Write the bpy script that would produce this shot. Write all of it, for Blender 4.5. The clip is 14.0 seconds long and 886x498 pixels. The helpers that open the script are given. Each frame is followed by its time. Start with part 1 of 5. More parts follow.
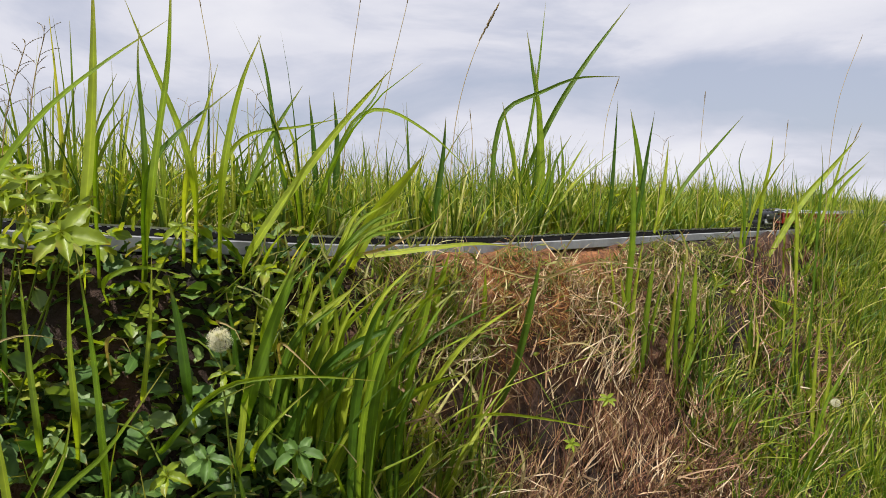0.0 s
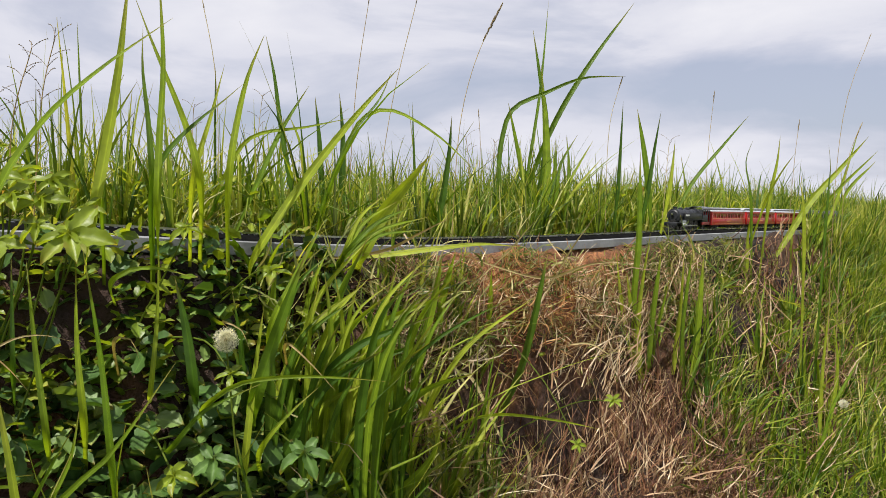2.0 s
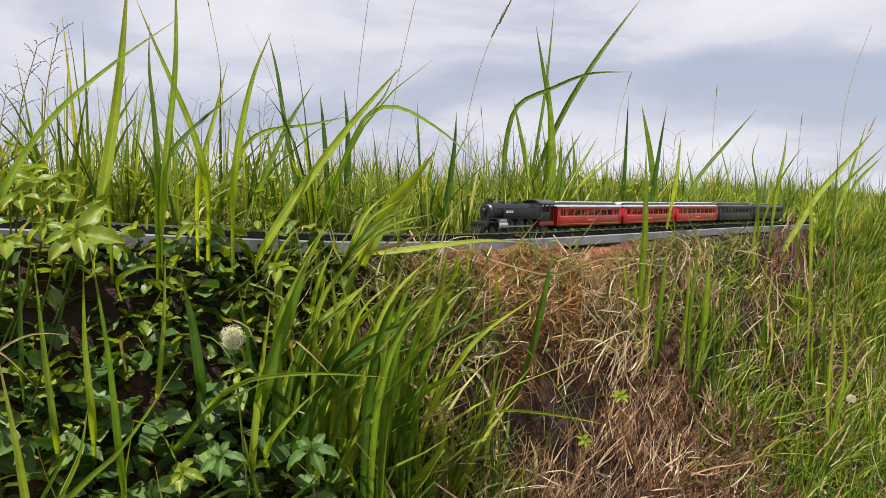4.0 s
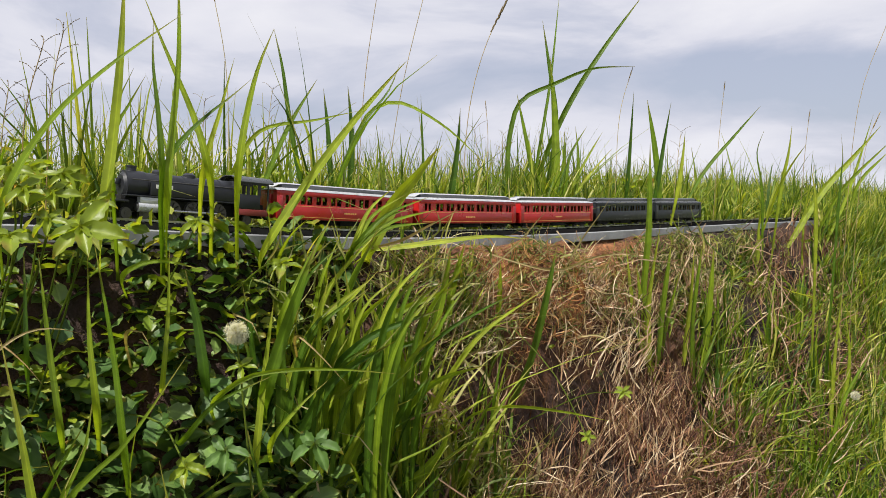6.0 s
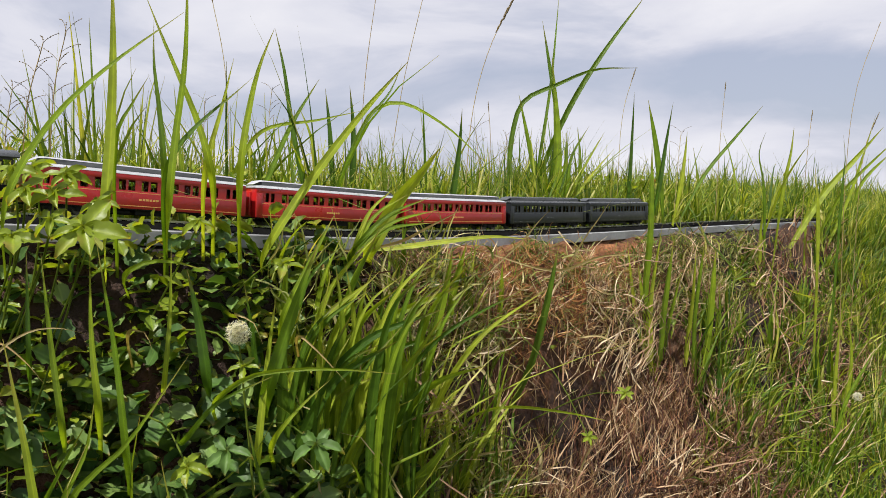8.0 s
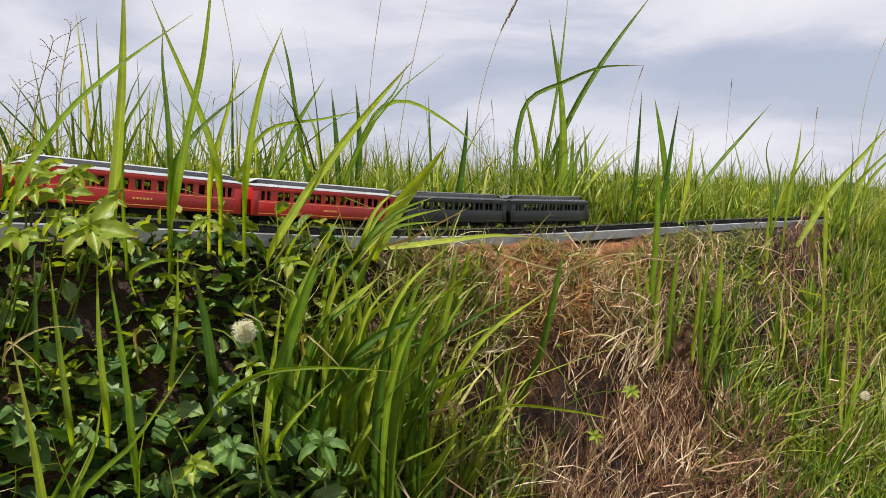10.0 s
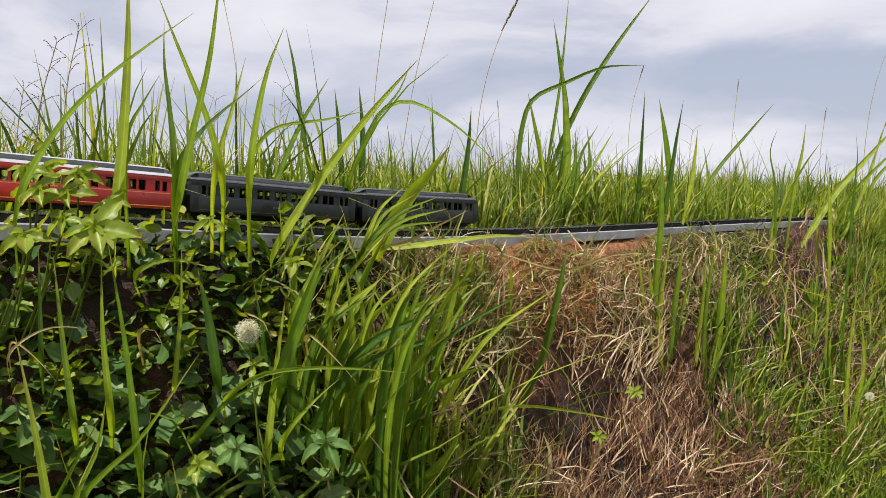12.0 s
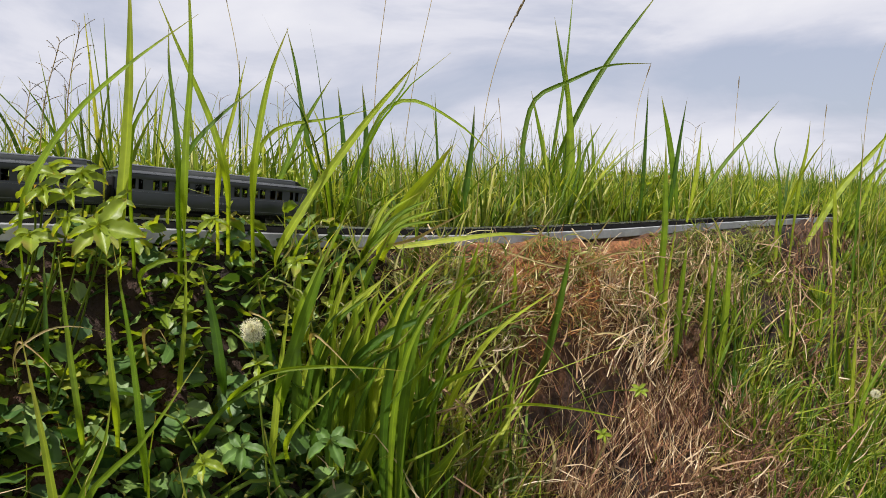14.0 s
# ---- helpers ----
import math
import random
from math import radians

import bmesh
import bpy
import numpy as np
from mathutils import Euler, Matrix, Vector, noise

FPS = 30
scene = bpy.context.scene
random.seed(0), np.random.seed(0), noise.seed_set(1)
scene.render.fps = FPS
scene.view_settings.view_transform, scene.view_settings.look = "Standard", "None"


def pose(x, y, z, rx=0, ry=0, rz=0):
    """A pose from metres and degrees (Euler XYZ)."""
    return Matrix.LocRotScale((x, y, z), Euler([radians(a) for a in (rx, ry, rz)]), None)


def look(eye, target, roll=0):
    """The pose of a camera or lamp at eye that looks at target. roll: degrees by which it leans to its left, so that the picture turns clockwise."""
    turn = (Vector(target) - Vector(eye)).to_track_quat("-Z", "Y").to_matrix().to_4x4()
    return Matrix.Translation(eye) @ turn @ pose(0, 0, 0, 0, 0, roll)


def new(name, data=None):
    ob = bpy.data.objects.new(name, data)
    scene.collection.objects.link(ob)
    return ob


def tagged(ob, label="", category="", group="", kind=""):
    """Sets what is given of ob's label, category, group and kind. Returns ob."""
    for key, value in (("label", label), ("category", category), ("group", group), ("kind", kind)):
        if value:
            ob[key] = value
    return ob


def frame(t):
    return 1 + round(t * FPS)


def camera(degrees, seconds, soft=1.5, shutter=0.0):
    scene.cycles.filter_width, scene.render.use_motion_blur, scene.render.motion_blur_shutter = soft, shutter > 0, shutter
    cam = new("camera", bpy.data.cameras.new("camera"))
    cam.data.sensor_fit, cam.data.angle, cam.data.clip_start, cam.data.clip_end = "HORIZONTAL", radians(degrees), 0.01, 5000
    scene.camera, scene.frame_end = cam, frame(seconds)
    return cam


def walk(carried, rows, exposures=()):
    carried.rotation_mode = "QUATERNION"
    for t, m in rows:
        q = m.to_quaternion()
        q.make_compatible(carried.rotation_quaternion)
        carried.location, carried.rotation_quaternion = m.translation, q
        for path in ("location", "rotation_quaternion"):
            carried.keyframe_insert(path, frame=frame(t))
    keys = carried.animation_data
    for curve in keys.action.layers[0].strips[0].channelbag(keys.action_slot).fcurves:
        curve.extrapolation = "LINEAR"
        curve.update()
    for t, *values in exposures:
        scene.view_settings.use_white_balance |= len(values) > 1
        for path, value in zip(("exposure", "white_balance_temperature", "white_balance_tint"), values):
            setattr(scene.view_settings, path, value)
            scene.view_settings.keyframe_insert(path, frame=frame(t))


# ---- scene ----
# ---- camera and its walk ----
EYE = Vector((0.0, 0.0, 0.75))
LENS = 66.0
cam = camera(LENS, 14.0, soft=0.65)


def aim(dx, dy, roll):
    """A camera that stands at EYE and has turned by dx, dy thousandths of a radian, and leans by roll degrees."""
    return Matrix.Translation(EYE) @ pose(0, 0, 0, 0, 0, math.degrees(dx * 0.001)) @ pose(0, 0, 0, 90 - 4.55 + math.degrees(dy * 0.001)) @ pose(0, 0, 0, 0, 0, roll)


CAM_ROWS = [
    (0, aim(-23.06, 10.00, 0.24)),
    (0.5, aim(-20.21, 10.50, 0.13)),
    (1, aim(-18.20, 10.46, 0.30)),
    (1.5, aim(-15.95, 10.91, 0.25)),
    (2, aim(-14.55, 10.47, 0.20)),
    (2.5, aim(-13.64, 10.66, 0.21)),
    (3, aim(-11.88, 9.15, 0.04)),
    (5.5, aim(-1.49, 0.35, -0.11)),
    (6, aim(-1.19, -0.63, -0.08)),
    (6.5, aim(0.00, 0.00, 0.00)),
    (7, aim(1.36, 0.05, -0.01)),
    (7.5, aim(1.37, -0.00, 0.03)),
    (8, aim(1.26, -0.23, -0.01)),
    (10.5, aim(11.89, -2.59, -0.14)),
    (11, aim(13.39, -2.30, -0.17)),
    (11.5, aim(13.63, -1.55, -0.03)),
    (12, aim(14.61, -1.85, -0.10)),
    (12.5, aim(17.11, -2.73, -0.12)),
    (13, aim(17.72, -2.76, -0.20)),
    (13.5, aim(19.36, -2.85, -0.16)),
    (14, aim(20.24, -3.86, -0.35)),
]
walk(cam, CAM_ROWS)

# ---- world and sun ----
SUN_TO = Vector((-0.30, -0.42, 0.86)).normalized()
world = bpy.data.worlds.new("sky")
scene.world = world
world.use_nodes = True
wn = world.node_tree
wn.nodes.clear()


def wnode(kind, **values):
    n = wn.nodes.new(kind)
    for k, v in values.items():
        n.inputs[k].default_value = v
    return n


sky = wnode("ShaderNodeTexSky")
sky.sky_type, sky.sun_disc = "NISHITA", False
sky.sun_elevation = math.asin(SUN_TO.z)
sky.sun_rotation = math.atan2(SUN_TO.x, SUN_TO.y)
sky.air_density, sky.dust_density = 1.0, 1.6
coord = wnode("ShaderNodeTexCoord")
stretch = wnode("ShaderNodeMapping")
stretch.inputs["Scale"].default_value = (1.0, 1.0, 3.4)
stretch.inputs["Location"].default_value = (0.35, 0.2, 0.45)
wn.links.new(coord.outputs["Generated"], stretch.inputs["Vector"])
puff = wnode("ShaderNodeTexNoise", Scale=2.7, Detail=7.0, Roughness=0.55, Distortion=0.35)
wn.links.new(stretch.outputs["Vector"], puff.inputs["Vector"])


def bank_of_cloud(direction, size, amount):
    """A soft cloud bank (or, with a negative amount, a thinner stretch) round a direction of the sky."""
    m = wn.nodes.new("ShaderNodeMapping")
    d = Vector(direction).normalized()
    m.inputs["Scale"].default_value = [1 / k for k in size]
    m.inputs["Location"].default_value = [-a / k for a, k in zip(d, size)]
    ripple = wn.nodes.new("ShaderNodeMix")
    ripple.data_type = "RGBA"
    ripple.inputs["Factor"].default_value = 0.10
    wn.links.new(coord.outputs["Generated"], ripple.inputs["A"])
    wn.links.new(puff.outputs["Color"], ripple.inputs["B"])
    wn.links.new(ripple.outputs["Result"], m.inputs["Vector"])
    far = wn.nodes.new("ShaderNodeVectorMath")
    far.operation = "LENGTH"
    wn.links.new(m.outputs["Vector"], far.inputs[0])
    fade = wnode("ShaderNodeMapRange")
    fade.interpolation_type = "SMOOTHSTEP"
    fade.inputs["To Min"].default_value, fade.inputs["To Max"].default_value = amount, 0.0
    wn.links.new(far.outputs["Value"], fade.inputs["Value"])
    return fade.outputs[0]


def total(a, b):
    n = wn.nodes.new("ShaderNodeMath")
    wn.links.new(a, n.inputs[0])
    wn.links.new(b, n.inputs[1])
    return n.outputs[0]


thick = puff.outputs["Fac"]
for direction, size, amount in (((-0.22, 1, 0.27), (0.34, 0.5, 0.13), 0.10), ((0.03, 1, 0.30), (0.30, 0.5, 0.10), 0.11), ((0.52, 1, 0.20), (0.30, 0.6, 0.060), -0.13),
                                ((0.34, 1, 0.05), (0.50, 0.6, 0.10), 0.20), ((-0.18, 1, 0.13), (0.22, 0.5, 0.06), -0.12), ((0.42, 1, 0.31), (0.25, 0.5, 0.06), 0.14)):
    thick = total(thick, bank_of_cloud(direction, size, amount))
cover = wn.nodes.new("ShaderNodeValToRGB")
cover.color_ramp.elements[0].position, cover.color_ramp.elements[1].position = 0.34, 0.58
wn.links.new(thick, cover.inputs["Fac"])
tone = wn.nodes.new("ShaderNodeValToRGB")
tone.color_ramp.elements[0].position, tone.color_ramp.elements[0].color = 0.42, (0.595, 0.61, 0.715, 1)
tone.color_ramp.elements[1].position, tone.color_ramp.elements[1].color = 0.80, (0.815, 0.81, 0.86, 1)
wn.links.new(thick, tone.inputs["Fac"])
blue = wn.nodes.new("ShaderNodeMix")
blue.data_type = "RGBA"
blue.inputs["Factor"].default_value = 0.70
blue.inputs["B"].default_value = (5.35, 5.6, 6.9, 1)
wn.links.new(sky.outputs["Color"], blue.inputs["A"])
clear = wnode("ShaderNodeBackground", Strength=0.066)
wn.links.new(blue.outputs["Result"], clear.inputs["Color"])
cloud = wnode("ShaderNodeBackground", Strength=0.69)
wn.links.new(tone.outputs["Color"], cloud.inputs["Color"])
mixw = wn.nodes.new("ShaderNodeMixShader")
outw = wn.nodes.new("ShaderNodeOutputWorld")
wn.links.new(cover.outputs["Color"], mixw.inputs["Fac"])
wn.links.new(clear.outputs["Background"], mixw.inputs[1])
wn.links.new(cloud.outputs["Background"], mixw.inputs[2])
wn.links.new(mixw.outputs["Shader"], outw.inputs["Surface"])

sun_data = bpy.data.lights.new("sun", "SUN")
sun_data.energy, sun_data.angle, sun_data.color = 5.0, radians(0.6), (1.0, 0.95, 0.87)
sun = new("sun", sun_data)
sun.matrix_world = look(SUN_TO * 50, (0, 0, 0))
scene.view_settings.exposure = 0.64


# ---- materials ----
def material(name, build):
    m = bpy.data.materials.new(name)
    m.use_nodes = True
    m.node_tree.nodes.clear()
    build(m.node_tree)
    return m


def nd(tree, kind, **values):
    n = tree.nodes.new(kind)
    for k, v in values.items():
        n.inputs[k.replace("_", " ")].default_value = v
    return n


def ramp(tree, source, stops):
    r = tree.nodes.new("ShaderNodeValToRGB")
    els = r.color_ramp.elements
    while len(els) < len(stops):
        els.new(0.5)
    for e, (p, c) in zip(els, stops):
        e.position, e.color = p, (*c, 1)
    tree.links.new(source, r.inputs["Fac"])
    return r.outputs["Color"]


def noise_tex(tree, scale, detail=4.0, rough=0.55, vector=None):
    n = nd(tree, "ShaderNodeTexNoise", Scale=scale, Detail=detail, Roughness=rough)
    if vector is None:
        vector = nd(tree, "ShaderNodeTexCoord").outputs["Object"]
    tree.links.new(vector, n.inputs["Vector"])
    return n.outputs["Fac"]


def mixed(tree, fac, a, b, mode="MIX"):
    m = tree.nodes.new("ShaderNodeMix")
    m.data_type, m.blend_type = "RGBA", mode
    for socket, v in (("Factor", fac), ("A", a), ("B", b)):
        if isinstance(v, (int, float)):
            m.inputs[socket].default_value = v
        elif isinstance(v, tuple):
            m.inputs[socket].default_value = (*v, 1)
        else:
            tree.links.new(v, m.inputs[socket])
    return m.outputs["Result"]


def bumped(tree, height, strength, distance):
    b = nd(tree, "ShaderNodeBump", Strength=strength, Distance=distance)
    tree.links.new(height, b.inputs["Height"])
    return b.outputs["Normal"]


def leafy(name, stops, through_light=0.45, rough=0.42, per_object=False, dry=None, veins=True):
    """Leaf: colour varies from leaf to leaf, mottled along it; light passes through."""
    def build(tree):
        if per_object:
            rnd = tree.nodes.new("ShaderNodeObjectInfo").outputs["Random"]
        else:
            rnd = tree.nodes.new("ShaderNodeNewGeometry").outputs["Random Per Island"]
        col = ramp(tree, rnd, stops)
        mott = ramp(tree, noise_tex(tree, 55.0, 3.0), [(0.35, (0.72, 0.72, 0.68)), (0.7, (1.12, 1.1, 1.0))])
        col = mixed(tree, 1.0, col, mott, "MULTIPLY")
        uvs = tree.nodes.new("ShaderNodeSeparateXYZ")
        tree.links.new(nd(tree, "ShaderNodeTexCoord").outputs["UV"], uvs.inputs["Vector"])
        rib = ramp(tree, uvs.outputs["X"], [(0.0, (0.9, 0.9, 0.88)), (0.40, (1.0, 1.0, 1.0)), (0.49, (1.35, 1.3, 1.3)), (0.51, (1.35, 1.3, 1.3)), (0.60, (1.0, 1.0, 1.0)), (1.0, (0.9, 0.9, 0.88))])
        col = mixed(tree, 1.0, col, rib, "MULTIPLY")
        tipped = ramp(tree, uvs.outputs["Y"], [(0.0, (0.15, 0.15, 0.15)), (0.15, (0, 0, 0)), (0.86, (0, 0, 0)), (1.0, (0.75, 0.75, 0.75))])
        col = mixed(tree, tipped, col, (0.30, 0.23, 0.06))
        if dry:
            spot = ramp(tree, noise_tex(tree, 16.0, 2.0), [(0.62, (0, 0, 0)), (0.72, (1, 1, 1))])
            col = mixed(tree, spot, col, dry)
        vein = nd(tree, "ShaderNodeTexWave", Scale=4.5, Distortion=0.4, Detail=1.0)
        tree.links.new(nd(tree, "ShaderNodeTexCoord").outputs["UV"], vein.inputs["Vector"])
        normal = bumped(tree, vein.outputs["Fac"], 0.35, 0.0006) if veins else bumped(tree, noise_tex(tree, 170.0, 3.0), 0.5, 0.0012)
        p = nd(tree, "ShaderNodeBsdfPrincipled", Roughness=rough)
        p.inputs["Specular IOR Level"].default_value = 0.42
        tree.links.new(col, p.inputs["Base Color"])
        tree.links.new(normal, p.inputs["Normal"])
        t = nd(tree, "ShaderNodeBsdfTranslucent")
        warm = mixed(tree, 1.0, col, (1.55, 1.45, 0.45), "MULTIPLY")
        tree.links.new(warm, t.inputs["Color"])
        m = nd(tree, "ShaderNodeMixShader", Fac=through_light)
        tree.links.new(p.outputs[0], m.inputs[1])
        tree.links.new(t.outputs[0], m.inputs[2])
        o = tree.nodes.new("ShaderNodeOutputMaterial")
        tree.links.new(m.outputs[0], o.inputs["Surface"])
    return material(name, build)


def solid(name, colour, rough=0.5, metal=0.0, wear=(0.8, 1.15), scale=40.0, relief=0.0, coat=0.0):
    """Paint, plastic, metal or wood with two scales of variation."""
    def build(tree):
        big = ramp(tree, noise_tex(tree, scale, 4.0), [(0.3, (wear[0],) * 3), (0.7, (wear[1],) * 3)])
        small = ramp(tree, noise_tex(tree, scale * 9, 3.0), [(0.3, (0.9,) * 3), (0.7, (1.06,) * 3)])
        col = mixed(tree, 1.0, mixed(tree, 1.0, colour, big, "MULTIPLY"), small, "MULTIPLY")
        p = nd(tree, "ShaderNodeBsdfPrincipled", Roughness=rough, Metallic=metal)
        p.inputs["Coat Weight"].default_value = coat
        p.inputs["Specular IOR Level"].default_value = 0.5 if rough < 0.6 else (0.2 if rough < 0.94 else 0.03)
        tree.links.new(col, p.inputs["Base Color"])
        rr = ramp(tree, noise_tex(tree, scale * 3, 3.0), [(0.3, (max(rough - 0.1, 0.05),) * 3), (0.7, (min(rough + 0.12, 1),) * 3)])
        tree.links.new(rr, p.inputs["Roughness"])
        if relief:
            tree.links.new(bumped(tree, noise_tex(tree, scale * 6, 4.0), 0.5, relief), p.inputs["Normal"])
        o = tree.nodes.new("ShaderNodeOutputMaterial")
        tree.links.new(p.outputs[0], o.inputs["Surface"])
    return material(name, build)


def earth(tree):
    a = noise_tex(tree, 9.0, 6.0, 0.6)
    b = noise_tex(tree, 60.0, 6.0, 0.65)
    red = ramp(tree, a, [(0.3, (0.012, 0.008, 0.006)), (0.52, (0.045, 0.022, 0.014)), (0.72, (0.17, 0.08, 0.042))])
    crumb = ramp(tree, b, [(0.3, (0.55, 0.55, 0.55)), (0.7, (1.2, 1.15, 1.1))])
    # across the line: orange subsoil shows under the turf's lip, turf and leaf litter cover the rest
    over = nd(tree, "ShaderNodeVectorMath")
    over.operation = "DOT_PRODUCT"
    over.inputs[1].default_value = (math.cos(radians(45.19)), -math.sin(radians(45.19)), 0)
    tree.links.new(nd(tree, "ShaderNodeTexCoord").outputs["Object"], over.inputs[0])
    shift = nd(tree, "ShaderNodeMath")
    shift.operation = "MULTIPLY_ADD"
    tree.links.new(a, shift.inputs[0])
    shift.inputs[1].default_value = 0.10
    tree.links.new(over.outputs["Value"], shift.inputs[2])
    span = nd(tree, "ShaderNodeMapRange")
    for socket, value in (("From Min", -1.139), ("From Max", 0.061)):
        span.inputs[socket].default_value = value
    tree.links.new(shift.outputs[0], span.inputs["Value"])
    lip = ramp(tree, span.outputs[0], [(0.46, (0, 0, 0)), (0.485, (1, 1, 1)), (0.505, (1, 1, 1)), (0.528, (0, 0, 0))])
    where = nd(tree, "ShaderNodeVectorMath")
    where.operation = "DOT_PRODUCT"
    where.inputs[1].default_value = (math.sin(radians(45.19)) / 2, math.cos(radians(45.19)) / 2, 0)
    tree.links.new(nd(tree, "ShaderNodeTexCoord").outputs["Object"], where.inputs[0])
    lip = mixed(tree, 1.0, lip, ramp(tree, where.outputs["Value"], [(0.26, (0, 0, 0)), (0.32, (0.9, 0.9, 0.9)), (0.50, (0.9, 0.9, 0.9)), (0.60, (0, 0, 0))]), "MULTIPLY")
    red = mixed(tree, lip, red, ramp(tree, b, [(0.35, (0.20, 0.075, 0.03)), (0.65, (0.46, 0.20, 0.08))]))
    turf = ramp(tree, span.outputs[0], [(0.40, (1, 1, 1)), (0.455, (0, 0, 0)), (0.80, (0, 0, 0)), (0.92, (1, 1, 1))])
    red = mixed(tree, turf, red, ramp(tree, b, [(0.3, (0.035, 0.055, 0.012)), (0.5, (0.09, 0.12, 0.025)), (0.7, (0.22, 0.19, 0.08))]))
    col = mixed(tree, 1.0, red, crumb, "MULTIPLY")
    p = nd(tree, "ShaderNodeBsdfPrincipled", Roughness=0.95)
    tree.links.new(col, p.inputs["Base Color"])
    tree.links.new(bumped(tree, b, 1.0, 0.02), p.inputs["Normal"])
    o = tree.nodes.new("ShaderNodeOutputMaterial")
    tree.links.new(p.outputs[0], o.inputs["Surface"])


def pane(tree):
    g = nd(tree, "ShaderNodeBsdfGlass", Roughness=0.02, IOR=1.1)
    g.inputs["Color"].default_value = (0.92, 0.95, 0.95, 1)
    o = tree.nodes.new("ShaderNodeOutputMaterial")
    tree.links.new(g.outputs[0], o.inputs["Surface"])


GREEN = [(0.0, (0.035, 0.085, 0.008)), (0.25, (0.10, 0.18, 0.012)), (0.6, (0.20, 0.28, 0.020)), (0.88, (0.36, 0.40, 0.06)), (1.0, (0.55, 0.52, 0.22))]
M_GRASS = leafy("meadow grass", GREEN, 0.45)
M_COARSE = leafy("coarse meadow grass", [(0.0, (0.03, 0.08, 0.008)), (0.5, (0.11, 0.19, 0.015)), (1.0, (0.24, 0.31, 0.03))], 0.45)
M_FAR = leafy("far grass", [(0.0, (0.08, 0.13, 0.012)), (0.5, (0.16, 0.22, 0.02)), (0.85, (0.27, 0.29, 0.05)), (1.0, (0.42, 0.36, 0.15))], 0.45)
M_BLADE = leafy("broad grass blade", [(0.0, (0.12, 0.22, 0.014)), (0.5, (0.23, 0.33, 0.022)), (1.0, (0.36, 0.43, 0.045))], 0.5, 0.42, True)
M_DARKBLADE = leafy("deep green blade", [(0.0, (0.05, 0.12, 0.010)), (1.0, (0.13, 0.22, 0.018))], 0.45, 0.42, True)
# Bank leaves in two tones: shaded ones coloured dark, sunlit ones pale.
M_LEAF = leafy("herb leaf", [(0.0, (0.03, 0.08, 0.018)), (0.6, (0.085, 0.165, 0.035)), (1.0, (0.19, 0.28, 0.08))], 0.3, 0.52, veins=False)
M_PALELEAF = leafy("light herb leaf", [(0.0, (0.12, 0.20, 0.012)), (0.8, (0.25, 0.32, 0.03)), (1.0, (0.36, 0.38, 0.10))], 0.45, 0.42, False, (0.30, 0.17, 0.06), veins=False)
M_STRAW = leafy("dry straw", [(0.0, (0.028, 0.011, 0.008)), (0.35, (0.11, 0.042, 0.026)), (0.65, (0.26, 0.125, 0.075)), (0.86, (0.42, 0.27, 0.17)), (1.0, (0.72, 0.58, 0.42))], 0.2, 0.55)
M_ROOTS = leafy("orange root fibre", [(0.0, (0.14, 0.05, 0.02)), (0.5, (0.33, 0.14, 0.05)), (1.0, (0.58, 0.34, 0.15))], 0.2, 0.6)
M_HAY = leafy("half-dry grass", [(0.0, (0.06, 0.10, 0.018)), (0.4, (0.15, 0.19, 0.04)), (0.75, (0.28, 0.28, 0.08)), (1.0, (0.58, 0.53, 0.30))], 0.3, 0.5)
M_PINK = leafy("bleached straw", [(0.0, (0.26, 0.13, 0.085)), (0.45, (0.45, 0.30, 0.20)), (1.0, (0.78, 0.66, 0.52))], 0.25, 0.5)
M_STALK = leafy("dry stalk", [(0.0, (0.34, 0.24, 0.11)), (1.0, (0.5, 0.42, 0.24))], 0.2, 0.6, True)
M_SEED = leafy("seed head", [(0.0, (0.10, 0.065, 0.03)), (1.0, (0.22, 0.15, 0.07))], 0.2, 0.7)
M_FLUFF = leafy("seed fluff", [(0.0, (0.80, 0.82, 0.82)), (1.0, (0.88, 0.90, 0.90))], 0.4, 0.8)
M_EARTH = material("red earth", earth)
M_GLASS = material("window pane", pane)
M_RED = solid("red coach paint", (0.38, 0.011, 0.011), 0.36, 0, (0.85, 1.1), 30, 0.0, 0.3)
M_SILVER = solid("pale grey roof paint", (0.50, 0.51, 0.53), 0.34, 0.35, (0.82, 1.1), 30)
M_ROOFDARK = solid("dark clerestory paint", (0.10, 0.105, 0.11), 0.4, 0.0)
M_SLATE = solid("slate grey coach paint", (0.011, 0.014, 0.016), 0.38, 0, (0.8, 1.2), 30)
M_SLATEROOF = solid("slate grey roof paint", (0.07, 0.075, 0.08), 0.30, 0.2)
M_BLACK = solid("black locomotive paint", (0.010, 0.011, 0.014), 0.42, 0.0, (0.7, 1.5), 60)
M_CHASSIS = solid("black plastic chassis", (0.010, 0.010, 0.010), 0.65)
M_WHEEL = solid("dark steel wheel", (0.10, 0.095, 0.09), 0.4, 0.8)
M_STEEL = solid("bright steel rail", (0.55, 0.55, 0.54), 0.25, 1.0, (0.7, 1.1), 20)
M_GOLD = solid("yellow lining paint", (0.60, 0.34, 0.10), 0.45)
M_WHITEP = solid("white figures paint", (0.7, 0.7, 0.66), 0.5)
M_REDFRAME = solid("dull red frame paint", (0.22, 0.03, 0.025), 0.5)
M_BED = solid("black track bed", (0.007, 0.007, 0.007), 0.95, 0, (0.6, 1.5), 120, 0.0005)
M_BOARD = solid("grey painted board", (0.28, 0.285, 0.30), 0.42, 0.0, (0.6, 1.25), 22, 0.0006)
# this black stands in for the shade in the hole under the board
M_HOLE_SHADE = solid("black support block", (0.02, 0.02, 0.02), 0.7, 0, (0.6, 1.5), 30, 0.002)
